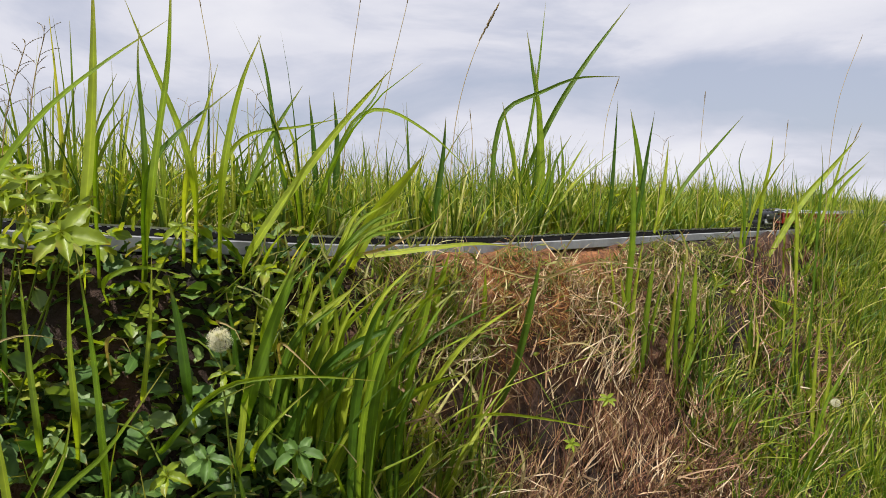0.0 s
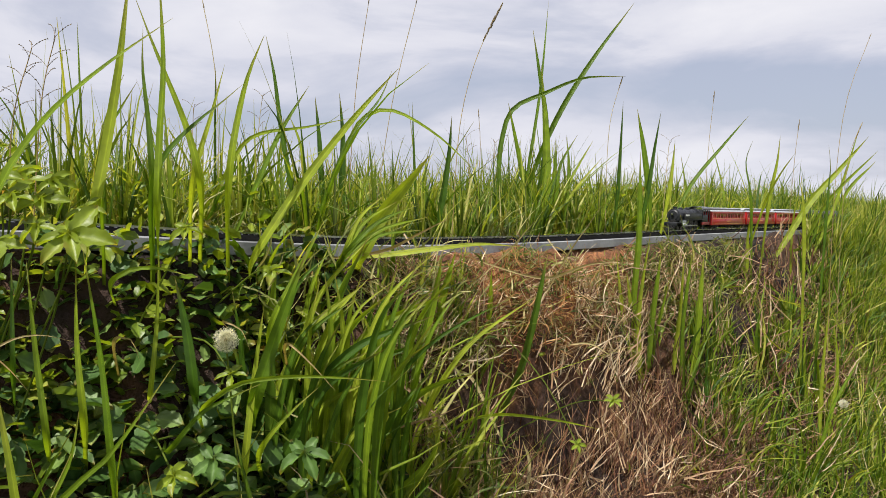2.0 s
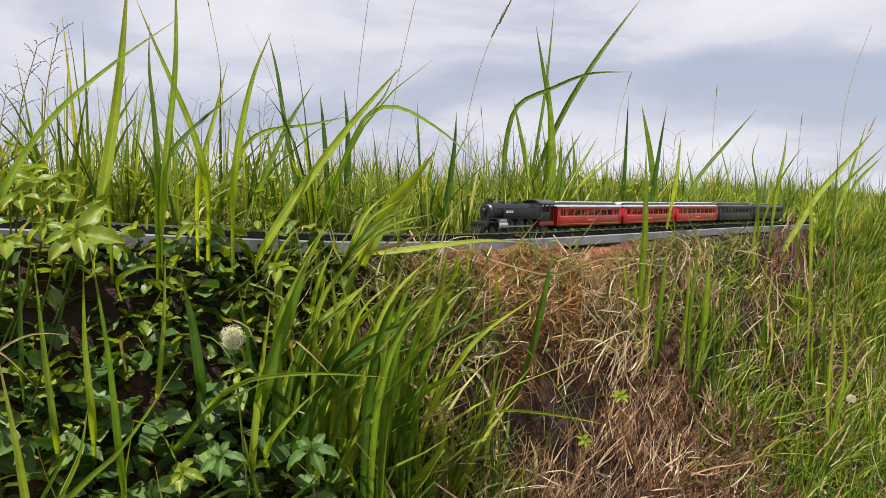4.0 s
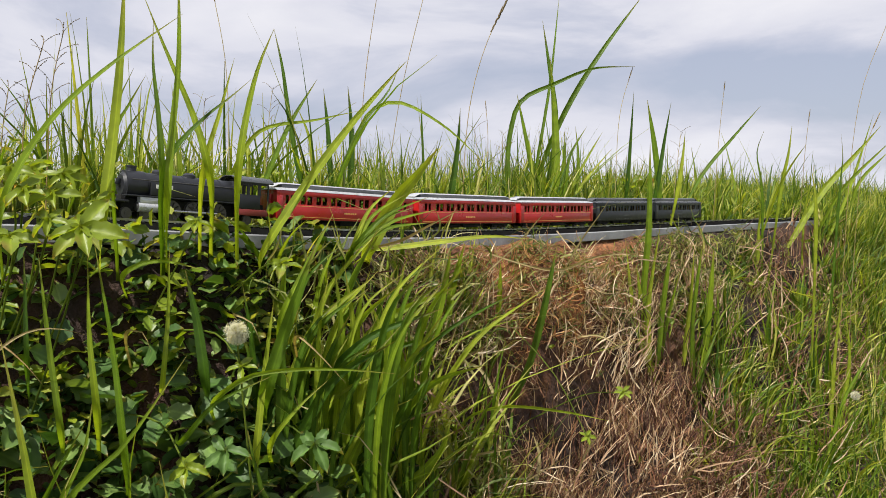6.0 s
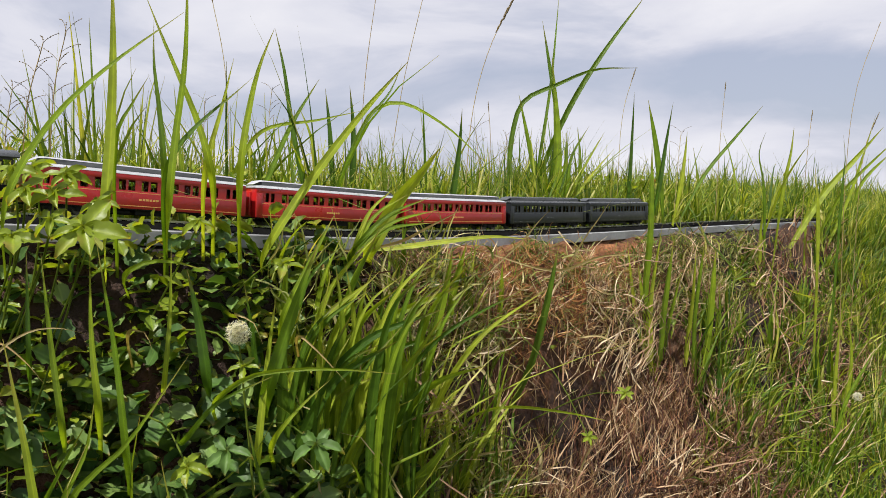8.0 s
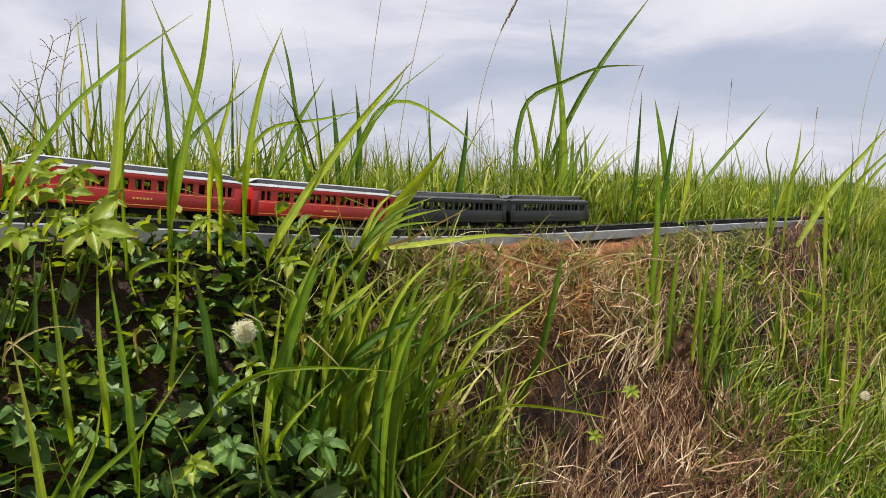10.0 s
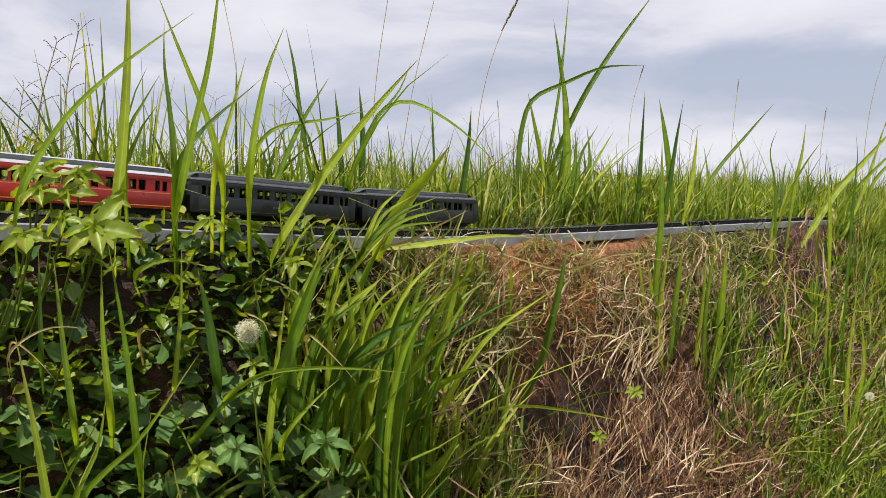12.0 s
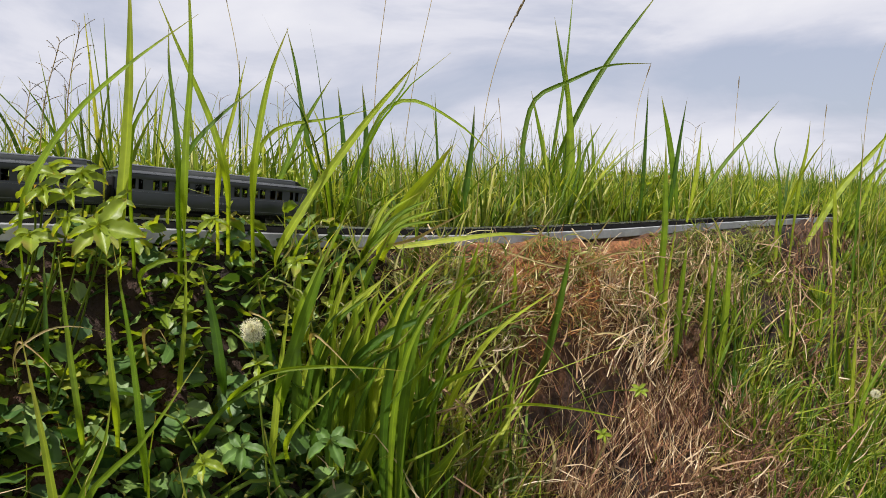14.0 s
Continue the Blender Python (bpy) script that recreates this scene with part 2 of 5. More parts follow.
M_SEATS = solid("brown seat plastic", (0.20, 0.11, 0.04), 0.6)


# ---- mesh helpers ----
def mesh_from(name, verts, faces, mat, smooth=True):
    me = bpy.data.meshes.new(name)
    me.from_pydata([tuple(v) for v in verts], [], faces)
    me.materials.append(mat)
    if smooth:
        me.polygons.foreach_set("use_smooth", [True] * len(me.polygons))
    me.update()
    return me


def grid_mesh(name, verts, rows, cols, count, mat):
    """One mesh of count ribbons, each a grid of rows x cols points in verts (count, rows, cols, 3)."""
    r, c = np.meshgrid(np.arange(rows - 1), np.arange(cols - 1), indexing="ij")
    a = (r * cols + c).ravel()
    quad = np.stack([a, a + 1, a + cols + 1, a + cols], 1)
    faces = (quad[None] + (np.arange(count) * rows * cols)[:, None, None]).reshape(-1, 4)
    me = bpy.data.meshes.new(name)
    me.vertices.add(count * rows * cols)
    me.vertices.foreach_set("co", np.asarray(verts, np.float32).ravel())
    me.loops.add(faces.size)
    me.loops.foreach_set("vertex_index", faces.ravel().astype(np.int32))
    me.polygons.add(len(faces))
    me.polygons.foreach_set("loop_start", (np.arange(len(faces)) * 4).astype(np.int32))
    me.polygons.foreach_set("use_smooth", np.ones(len(faces), bool))
    me.materials.append(mat)
    uv = me.uv_layers.new(name="UVMap")
    at = faces.ravel() % (rows * cols)
    uv.data.foreach_set("uv", np.stack([(at % cols) / (cols - 1), (at // cols) / (rows - 1)], 1).astype(np.float32).ravel())
    me.update(calc_edges=True)
    me.validate()
    return me


def ribbons(name, base, height, lean, width, droop, mat, rng, rows=6, fold=0.35, taper=1.3):
    """Many grass blades: base (n,3), height (n), lean (n,2) sideways reach, width (n), droop (n) how far the tip bends over."""
    n = len(base)
    u = np.linspace(0, 1, rows)[None, :, None]
    h = height[:, None, None]
    reach = np.concatenate([lean, np.zeros((n, 1))], 1)[:, None, :]
    up = np.array([0, 0, 1.0])[None, None, :]
    mid = base[:, None, :] + up * h * (u - droop[:, None, None] * u ** 2.6) + reach * (0.35 * u + 0.65 * u ** 2)
    ang = rng.uniform(0, math.pi, n)
    side = np.stack([np.cos(ang), np.sin(ang), np.zeros(n)], 1)[:, None, :]
    twist = rng.uniform(-0.9, 0.9, n)[:, None, None]
    norm = np.stack([-np.sin(ang), np.cos(ang), np.zeros(n)], 1)[:, None, :]
    across = side * np.cos(twist * u) + norm * np.sin(twist * u)
    deep = norm * np.cos(twist * u) - side * np.sin(twist * u)
    w = width[:, None, None] * 0.5 * np.clip(1.06 - u ** taper, 0.03, 1) * np.minimum(1, 0.55 + 2 * u)
    left, right, keel = mid - across * w, mid + across * w, mid + deep * w * fold
    return grid_mesh(name, np.stack([left, keel, right], 2), rows, 3, n, mat)


def join_bm(bm, verts, faces):
    vs = [bm.verts.new(v) for v in verts]
    for f in faces:
        bm.faces.new([vs[i] for i in f])


def box_bm(bm, x0, x1, y0, y1, z0, z1, bevel=0.0):
    made = bmesh.ops.create_cube(bm, size=1.0, matrix=Matrix.Translation(((x0 + x1) / 2, (y0 + y1) / 2, (z0 + z1) / 2)) @ Matrix.Diagonal((x1 - x0, y1 - y0, z1 - z0, 1)))
    if bevel:
        edges = list({e for v in made["verts"] for e in v.link_edges})
        bmesh.ops.bevel(bm, geom=edges, offset=bevel, segments=2, affect="EDGES", profile=0.5)


def tube_bm(bm, p, q, r0, r1=None, seg=16):
    p, q = Vector(p), Vector(q)
    m = Matrix.Translation((p + q) / 2) @ (q - p).to_track_quat("Z", "Y").to_matrix().to_4x4()
    bmesh.ops.create_cone(bm, cap_ends=True, segments=seg, radius1=r0, radius2=r0 if r1 is None else r1, depth=(q - p).length, matrix=m)


def tube_path(bm, path, r0, r1, seg=6):
    """One unbroken tube along a path."""
    n, rings = len(path), []
    for i, p in enumerate(path):
        t = (path[min(i + 1, n - 1)] - path[max(i - 1, 0)]).normalized()
        a = t.cross(Vector((0.3, 1, 0.2))).normalized()
        c = t.cross(a)
        r = r0 + (r1 - r0) * i / (n - 1)
        rings.append([bm.verts.new(p + (a * math.cos(6.28319 * k / seg) + c * math.sin(6.28319 * k / seg)) * r) for k in range(seg)])
    for x, y in zip(rings, rings[1:]):
        for k in range(seg):
            bm.faces.new((x[k], x[(k + 1) % seg], y[(k + 1) % seg], y[k]))
    bm.faces.new(rings[0][::-1])
    bm.faces.new(rings[-1])


def part(name, bm, mat, parent, label="", smooth_angle=40):
    me = bpy.data.meshes.new(name)
    bm.normal_update()
    bm.to_mesh(me)
    bm.free()
    me.materials.append(mat)
    for p in me.polygons:
        p.use_smooth = True
    me.set_sharp_from_angle(angle=radians(smooth_angle))
    ob = new(name, me)
    ob.parent = parent
    return tagged(ob, label)


def twin(ob, m, parent):
    """A second object on the same mesh."""
    o = new(ob.name.split(".")[0], ob.data)
    o.parent, o.matrix_basis = parent, m
    if "label" in ob:
        o["label"] = ob["label"]
    return o


# ---- the line: a straight run of track, oblique to the view ----
TURN = radians(45.19)
FOOT = 0.639
PITCH = 0.205
COACH_PITCH = 0.2012
ALONG = Vector((math.sin(TURN), math.cos(TURN), 0))
ACROSS = Vector((math.cos(TURN), -math.sin(TURN), 0))  # towards the camera's side
ORIGIN = -ACROSS * FOOT
PROFILE_S = [-1.000, 0.063, 0.134, 0.188, 0.236, 0.298, 0.370, 0.436, 0.506, 0.621, 0.700, 0.819, 0.911, 1.025, 1.126, 1.325, 1.578, 1.948, 2.467, 3.600]
PROFILE_Z = [0.7439, 0.7339, 0.7278, 0.7238, 0.7197, 0.7143, 0.7080, 0.7028, 0.6987, 0.6947, 0.6924, 0.6899, 0.6883, 0.6877, 0.6866, 0.6852, 0.6827, 0.6775, 0.6684, 0.6684]


def level(s):
    """Height of the track's base, the board's upper face, along the line: it sags between its supports."""
    a = [float(np.interp(s + k * 0.04, PROFILE_S, PROFILE_Z)) for k in (-3, -2, -1, 0, 1, 2, 3)]
    return sum(a) / 7


def on_line(s, side=0.0, up=0.0):
    v = ORIGIN + ALONG * s + ACROSS * side
    return Vector((v.x, v.y, level(s) + up))


def sweep(name, profile, s0, s1, step, mat, smooth=False):
    """A closed profile of (side, up) points drawn along the line."""
    n, k = int(round((s1 - s0) / step)), len(profile)
    verts = [on_line(s0 + (s1 - s0) * i / n, a, b) for i in range(n + 1) for a, b in profile]
    faces = [(i * k + j, i * k + (j + 1) % k, (i + 1) * k + (j + 1) % k, (i + 1) * k + j) for i in range(n) for j in range(k)]
    faces += [tuple(range(k))[::-1], tuple(n * k + j for j in range(k))]
    me = mesh_from(name, verts, faces, mat, smooth)
    bm = bmesh.new()
    bm.from_mesh(me)
    bmesh.ops.recalc_face_normals(bm, faces=bm.faces)
    bm.to_mesh(me)
    bm.free()
    return me


# ---- ground: meadow above, a cut bank under the track, lower ground where the camera stands ----
def ground_z(s, q, rough=True):
    """Height at s along and q across the line (q grows towards the camera)."""
    top = level(min(max(s, -0.6), 3.4)) - 0.014
    if q < 0.03:
        far = min(max((-q - 0.1) / 1.2, 0), 1)
        z = top + far * (0.690 - top) + 0.012 * far * noise.noise((s * 1.1, q * 1.1, 3.0))
    elif q < 0.21:
        z = top - 2.5 * (q - 0.03) * min(1.0, 0.35 + (q - 0.03) / 0.04)
        here = math.exp(-((s - 0.80) / 0.26) ** 2)
        notch = math.exp(-((s - 1.92) / 0.10) ** 2)
        z -= 0.07 * notch * min(1.0, max(0.0, (q - 0.032) / 0.012)) * min(1.0, max(0.0, (0.21 - q) / 0.10))
        z -= 0.125 * here * min(1.0, max(0.0, (q - 0.075 - 0.02 * noise.noise((s * 9, 0, 0))) / 0.014)) * min(1.0, max(0.0, (0.21 - q) / 0.11))
    else:
        z = max(0.0, top - 0.45 - (q - 0.21) * 1.5)
    if rough and q > 0.01:
        k = min(1, (q - 0.01) / 0.05) * (1 if q < 0.6 else max(0.2, 1 - (q - 0.6)))
        z += k * (0.055 * noise.noise((s * 7, q * 9, 1.0)) + 0.034 * noise.noise((s * 19, q * 22, 5.0)) + 0.012 * noise.noise((s * 60, q * 60, 9.0)))
    elif rough:
        z += 0.004 * noise.noise((s * 20, q * 20, 2.0))
    return z


def spread(lo, hi, step, far):
    near = list(np.arange(lo, hi + 1e-6, step))
    out = [step * 1.6 ** k for k in range(1, 60)]
    out = [o for o in np.cumsum(out) if o < far] + [far]
    return [lo - o for o in out[::-1]] + near + [hi + o for o in out]


def place(s, q, z):
    v = ORIGIN + ALONG * s + ACROSS * q
    return (v.x, v.y, z)


def ground():
    S, Q = spread(-0.9, 3.2, 0.022, 900), spread(-0.5, 0.62, 0.014, 900)
    verts = [place(s, q, ground_z(s, q)) for s in S for q in Q]
    k = len(Q)
    faces = [(i * k + j, (i + 1) * k + j, (i + 1) * k + j + 1, i * k + j + 1) for i in range(len(S) - 1) for j in range(k - 1)]
    me = mesh_from("ground", verts, [f[::-1] for f in faces], M_EARTH)
    tagged(new("ground", me), "red earth bank under dry grass, meadow above", "ground", kind="structure")


ground()

# ---- board, track bed, rails ----
S0, S1 = -0.75, 3.5
board = tagged(new("board", sweep("board", [(-0.024, -0.0145), (-0.024, -0.001), (-0.023, 0.0), (0.0225, 0.0), (0.024, -0.0012), (0.024, -0.0135), (0.023, -0.0145)], S0, S1, 0.03, M_BOARD)),
               "long grey painted board carrying the model track", "board")
track = tagged(new("model_track", None), "black plastic model railway track with steel rails", "track")
track.empty_display_size = 0.05


def under(name, me, parent, label="", kind=""):
    ob = new(name, me)
    ob.parent = parent
    return tagged(ob, label, kind=kind)


under("track_bed", sweep("track_bed", [(-0.021, 0.0003), (-0.0160, 0.0062), (0.0160, 0.0062), (0.021, 0.0003)], S0, S1, 0.03, M_BED), track, "black track bed")
RAIL = 0.0090
for side in (-0.00825, 0.00825):
    prof = [(side - 0.0011, 0.0063), (side - 0.0004, 0.0069), (side - 0.0005, RAIL), (side + 0.0005, RAIL), (side + 0.0004, 0.0069), (side + 0.0011, 0.0063)]
    under("rail", sweep("rail", prof, S0, S1, 0.03, M_STEEL), track, "steel rail")


def sleepers():
    v, f = [], []
    s = S0 + 0.01
    while s < S1 - 0.01:
        o = len(v)
        for ds in (-0.0013, 0.0013):
            for a, b in ((-0.0145, 0.0061), (-0.0145, 0.0070), (0.0145, 0.0070), (0.0145, 0.0061)):
                v.append(on_line(s + ds, a, b))
        f += [(o, o + 1, o + 2, o + 3), (o + 7, o + 6, o + 5, o + 4), (o, o + 4, o + 5, o + 1), (o + 1, o + 5, o + 6, o + 2), (o + 2, o + 6, o + 7, o + 3)]
        s += 0.0072
    under("sleepers", mesh_from("sleepers", v, f, M_BED, False), track, "black sleepers", "stuff")


sleepers()


# Black block added where the bank has only a dark, shaded hole.
def hole_block(s, q, wide, deep):
    g = ground_z(s, q + deep / 2, False) - 0.05
    bm = bmesh.new()
    top = level(s) - 0.0152
    box_bm(bm, -wide / 2, wide / 2, -deep / 2, deep / 2, g - top, -0.016, 0.003)
    box_bm(bm, -wide * 0.62, wide * 0.62, -deep * 0.55, deep * 0.5, -0.016, 0.0, 0.002)
    me = bpy.data.meshes.new("support_block")
    bm.to_mesh(me)
    bm.free()
    me.materials.append(M_HOLE_SHADE)
    ob = tagged(new("support_block", me), "black block in place of the shaded hole under the board", "block")
    ob.matrix_basis = Matrix.Translation(on_line(s, q, -0.0152)) @ Matrix.Rotation(math.atan2(ALONG.y, ALONG.x), 4, "Z")


hole_block(1.90, -0.01, 0.085, 0.05)


# ---- the model train ----
def bogie(parent, x, wheels):
    """A two-axle bogie with its wheels; wheels gets each turning axle set."""
    bm = bmesh.new()
    for y in (-0.0108, 0.0108):
        box_bm(bm, -0.0165, 0.0165, y - 0.0012, y + 0.0012, 0.0038, 0.0072, 0.0006)
        for ax in (-0.0105, 0.0105):
            box_bm(bm, ax - 0.0026, ax + 0.0026, y - 0.0018, y + 0.0018, 0.0032, 0.0076, 0.0006)
        box_bm(bm, -0.004, 0.004, y - 0.0017, y + 0.0017, 0.0024, 0.0080, 0.0008)
    box_bm(bm, -0.0035, 0.0035, -0.0108, 0.0108, 0.0050, 0.0092, 0.0006)
    b = part("bogie", bm, M_CHASSIS, parent, "black bogie frame")
    b.location.x = x
    for ax in (-0.0105, 0.0105):
        wheels.append((wheel_set(b, 0.0052), ax, 0.0052))


def wheel_set(parent, r, gauge=0.0165, spokes=0):
    bm = bmesh.new()
    for y in (-1, 1):
        a = y * gauge / 2
        tube_bm(bm, (0, a - 0.0012 * y, 0), (0, a + 0.0012 * y, 0), r, None, 20)
        tube_bm(bm, (0, a - 0.0019 * y, 0), (0, a - 0.0012 * y, 0), r + 0.0007, None, 20)
        tube_bm(bm, (0, a + 0.0012 * y, 0), (0, a + 0.0018 * y, 0), r * 0.35, None, 10)
        for k in range(spokes):
            c = 2 * math.pi * k / spokes
            tube_bm(bm, (0, a + 0.0014 * y, 0), (math.cos(c) * r * 0.85, a + 0.0014 * y, math.sin(c) * r * 0.85), r * 0.07, None, 5)
    tube_bm(bm, (0, -gauge / 2, 0), (0, gauge / 2, 0), 0.0011, None, 8)
    return part("wheel_set", bm, M_WHEEL, parent, "dark steel wheels on an axle")


CL, CW = 0.0948, 0.0165  # half length and half width of a coach body
Z_FLOOR, Z_SILL, Z_HEAD, Z_EAVE = 0.0085, 0.0245, 0.0335, 0.0385


def coach(colour, roof_paint, label, figures):
    root = tagged(new("passenger_coach", None), label, "coach", "coaches of the model train")
    root.empty_display_size = 0.03
    wheels = []
    gaps = [(-0.0845, -0.0805), (-0.078, -0.074)] + [e for k in range(7) for e in ((-0.0655 + k * 0.0195, -0.0595 + k * 0.0195), (-0.0575 + k * 0.0195, -0.0515 + k * 0.0195))] + [(0.074, 0.078), (0.0805, 0.0845)]
    # shell: lower side, pillars between the windows, upper side, ends and floor
    bm = bmesh.new()
    t = 0.0012
    for y in (-1, 1):
        a, b = sorted((y * CW, y * (CW - t)))
        box_bm(bm, -CL, CL, a, b, Z_FLOOR, Z_SILL, 0.0003)
        box_bm(bm, -CL, CL, a, b, Z_HEAD, Z_EAVE, 0.0003)
        edges = [-CL] + [e for g in gaps for e in g] + [CL]
        for k in range(0, len(edges), 2):
            box_bm(bm, edges[k], edges[k + 1], a, b, Z_SILL - 0.0002, Z_HEAD + 0.0002)
    for x in (-1, 1):
        a, b = sorted((x * CL, x * (CL - t)))
        for y0, y1 in ((-CW, -0.0046), (0.0046, CW)):
            box_bm(bm, a, b, y0 + 0.0003, y1 - 0.0003, Z_FLOOR, Z_EAVE, 0.0003)
        box_bm(bm, a, b, -0.005, 0.005, 0.0335, Z_EAVE)
        box_bm(bm, a - x * 0.0006, b - x * 0.0006, -0.005, 0.005, Z_FLOOR, 0.0335)
    box_bm(bm, -CL + t, CL - t, -CW + t, CW - t, Z_FLOOR, Z_FLOOR + 0.0015)
    box_bm(bm, -CL + t, CL - t, -CW + t, CW - t, Z_EAVE - 0.0012, Z_EAVE - 0.0002)
    body = part("body", bm, colour, root)
    # lining strips
    for z in (0.0225, 0.0108):
        for y in (-1, 1):
            bm = bmesh.new()
            a, b = sorted((y * CW, y * (CW + 0.00025)))
            box_bm(bm, -CL + 0.003, CL - 0.003, a, b, z, z + (0.0006 if figures else 0.0004))
            part("lining", bm, M_GOLD if figures else M_SLATEROOF, body, "thin yellow line" if figures else "thin grey line")
    for y in (-1, 1):
        bm = bmesh.new()
        a, b = sorted((y * CW, y * (CW + 0.0003)))
        for k in range(6):
            box_bm(bm, -0.0085 + k * 0.003, -0.0065 + k * 0.003, a, b, 0.0160, 0.0178)
        part("lettering", bm, M_GOLD if figures else M_SLATEROOF, body, "small line of lettering bars")
    # doors at the ends of the sides
    for y in (-1, 1):
        for x in (-0.0915, 0.0915):
            bm = bmesh.new()
            a, b = sorted((y * CW, y * (CW + 0.0005)))
            box_bm(bm, x - 0.0035, x + 0.0035, a, b, 0.0095, 0.0330, 0.0002)
            part("door", bm, colour, body)
    # panes
    bm = bmesh.new()
    box_bm(bm, -0.0031, 0.0031, -0.00025, 0.00025, Z_SILL - 0.0002, Z_HEAD + 0.0002)
    first = None
    for y in (-1, 1):
        for g0, g1 in gaps:
            m = Matrix.Translation(((g0 + g1) / 2, y * (CW - 0.0008), 0))
            if first is None:
                first = part("pane", bm, M_GLASS, body)
                first.matrix_basis = m
            else:
                twin(first, m, body)
    # seats and partitions inside
    bm = bmesh.new()
    for k in range(8):
        x = -0.0700 + k * 0.0200
        for y0, y1 in ((-0.0145, -0.0035), (0.0035, 0.0145)):
            box_bm(bm, x - 0.0012, x + 0.0012, y0, y1, Z_FLOOR + 0.0015, 0.0290, 0.0004)
    for x in (-0.0875, -0.0720, 0.0720, 0.0875):
        box_bm(bm, x - 0.0006, x + 0.0006, -0.0150, 0.0150, Z_FLOOR + 0.0015, Z_EAVE - 0.0014)
    part("seats", bm, M_SEATS, root, "brown seats and partitions")
    # roof: curved lower slopes, raised clerestory with small lights, ends drawn down
    bm = bmesh.new()
    sec, n = [], 12
    for i in range(n + 1):
        c = math.pi * i / n
        sec.append((-math.cos(c) * (CW + 0.0009), 0.0034 * math.sin(c) ** 0.8))
    stations = [(-CL - 0.0012, 0.35), (-CL + 0.003, 0.8), (-CL + 0.010, 1.0), (CL - 0.010, 1.0), (CL - 0.003, 0.8), (CL + 0.0012, 0.35)]
    rings = [[bm.verts.new((x, a * (0.94 + 0.06 * k), Z_EAVE + b * k)) for a, b in sec] for x, k in stations]
    for r0, r1 in zip(rings, rings[1:]):
        for i in range(n):
            bm.faces.new((r0[i], r0[i + 1], r1[i + 1], r1[i]))
        bm.faces.new((r0[0], r1[0], r1[n], r0[n]))
    bm.faces.new(rings[0][::-1])
    bm.faces.new(rings[-1])
    bmesh.ops.recalc_face_normals(bm, faces=bm.faces)
    roof = part("roof", bm, roof_paint, root, "smooth curved roof")
    bm = bmesh.new()
    box_bm(bm, -CL + 0.010, CL - 0.010, -0.0085, 0.0085, Z_EAVE + 0.0018, Z_EAVE + 0.0072, 0.0004)
    clere = part("clerestory", bm, M_ROOFDARK, roof, "dark clerestory band")
    bm = bmesh.new()
    ends = [(-CL + 0.001, 0.1), (-CL + 0.007, 0.85), (-CL + 0.012, 1.0), (CL - 0.012, 1.0), (CL - 0.007, 0.85), (CL - 0.001, 0.1)]
    sec = [(-0.0092, 0.0), (-0.0080, 0.0008), (-0.004, 0.0014), (0.0, 0.0016), (0.004, 0.0014), (0.0080, 0.0008), (0.0092, 0.0)]
    rings = [[bm.verts.new((x, a * (0.75 + 0.25 * k), Z_EAVE + 0.0030 + 0.0040 * k + b * k)) for a, b in sec] for x, k in ends]
    for r0, r1 in zip(rings, rings[1:]):
        for i in range(6):
            bm.faces.new((r0[i], r0[i + 1], r1[i + 1], r1[i]))
        bm.faces.new((r0[0], r1[0], r1[6], r0[6]))
    bm.faces.new(rings[0][::-1])
    bm.faces.new(rings[-1])
    bmesh.ops.recalc_face_normals(bm, faces=bm.faces)
    part("clerestory_roof", bm, roof_paint, roof)
    # underframe
    bm = bmesh.new()
    box_bm(bm, -CL + 0.002, CL - 0.002, -CW + 0.0015, CW - 0.0015, 0.0074, Z_FLOOR, 0.0003)
    box_bm(bm, -0.024, 0.010, -0.012, 0.012, 0.0030, 0.0078, 0.0008)
    box_bm(bm, 0.014, 0.030, -0.013, -0.004, 0.0034, 0.0078, 0.0008)
    tube_bm(bm, (0.014, 0.008, 0.0052), (0.034, 0.008, 0.0052), 0.0026)
    part("underframe", bm, M_CHASSIS, root, "black underframe with equipment boxes")
    for x in (-1, 1):
        bm = bmesh.new()
        box_bm(bm, min(x * CL, x * (CL + 0.0045)), max(x * CL, x * (CL + 0.0045)), -0.0016, 0.0016, 0.0062, 0.0080, 0.0003)
        part("coupler", bm, M_CHASSIS, root, "black coupler")
        bm = bmesh.new()
        box_bm(bm, min(x * CL, x * (CL + 0.0026)), max(x * CL, x * (CL + 0.0026)), -0.0065, 0.0065, 0.0100, 0.0345, 0.0008)
        part("gangway", bm, M_CHASSIS if not figures else colour, root, "gangway bellows")
    bogie(root, -0.066, wheels)
    bogie(root, 0.066, wheels)
    return root, wheels


def arc_roof(bm, x0, x1, half, z, rise, thick=0.0008):
    pts = [(math.cos(math.pi * i / 12) * half, z + rise * math.sin(math.pi * i / 12)) for i in range(13)]
    low = [(a * 0.96, b - thick) for a, b in pts[::-1]]
    ring = pts + low
    n = len(ring)
    r0, r1 = [[bm.verts.new((x, a, b)) for a, b in ring] for x in (x0, x1)]
    for i in range(n):
        bm.faces.new((r0[i], r0[(i + 1) % n], r1[(i + 1) % n], r1[i]))
    bm.faces.new(r0)
    bm.faces.new(r1[::-1])
    bmesh.ops.recalc_face_normals(bm, faces=bm.faces)


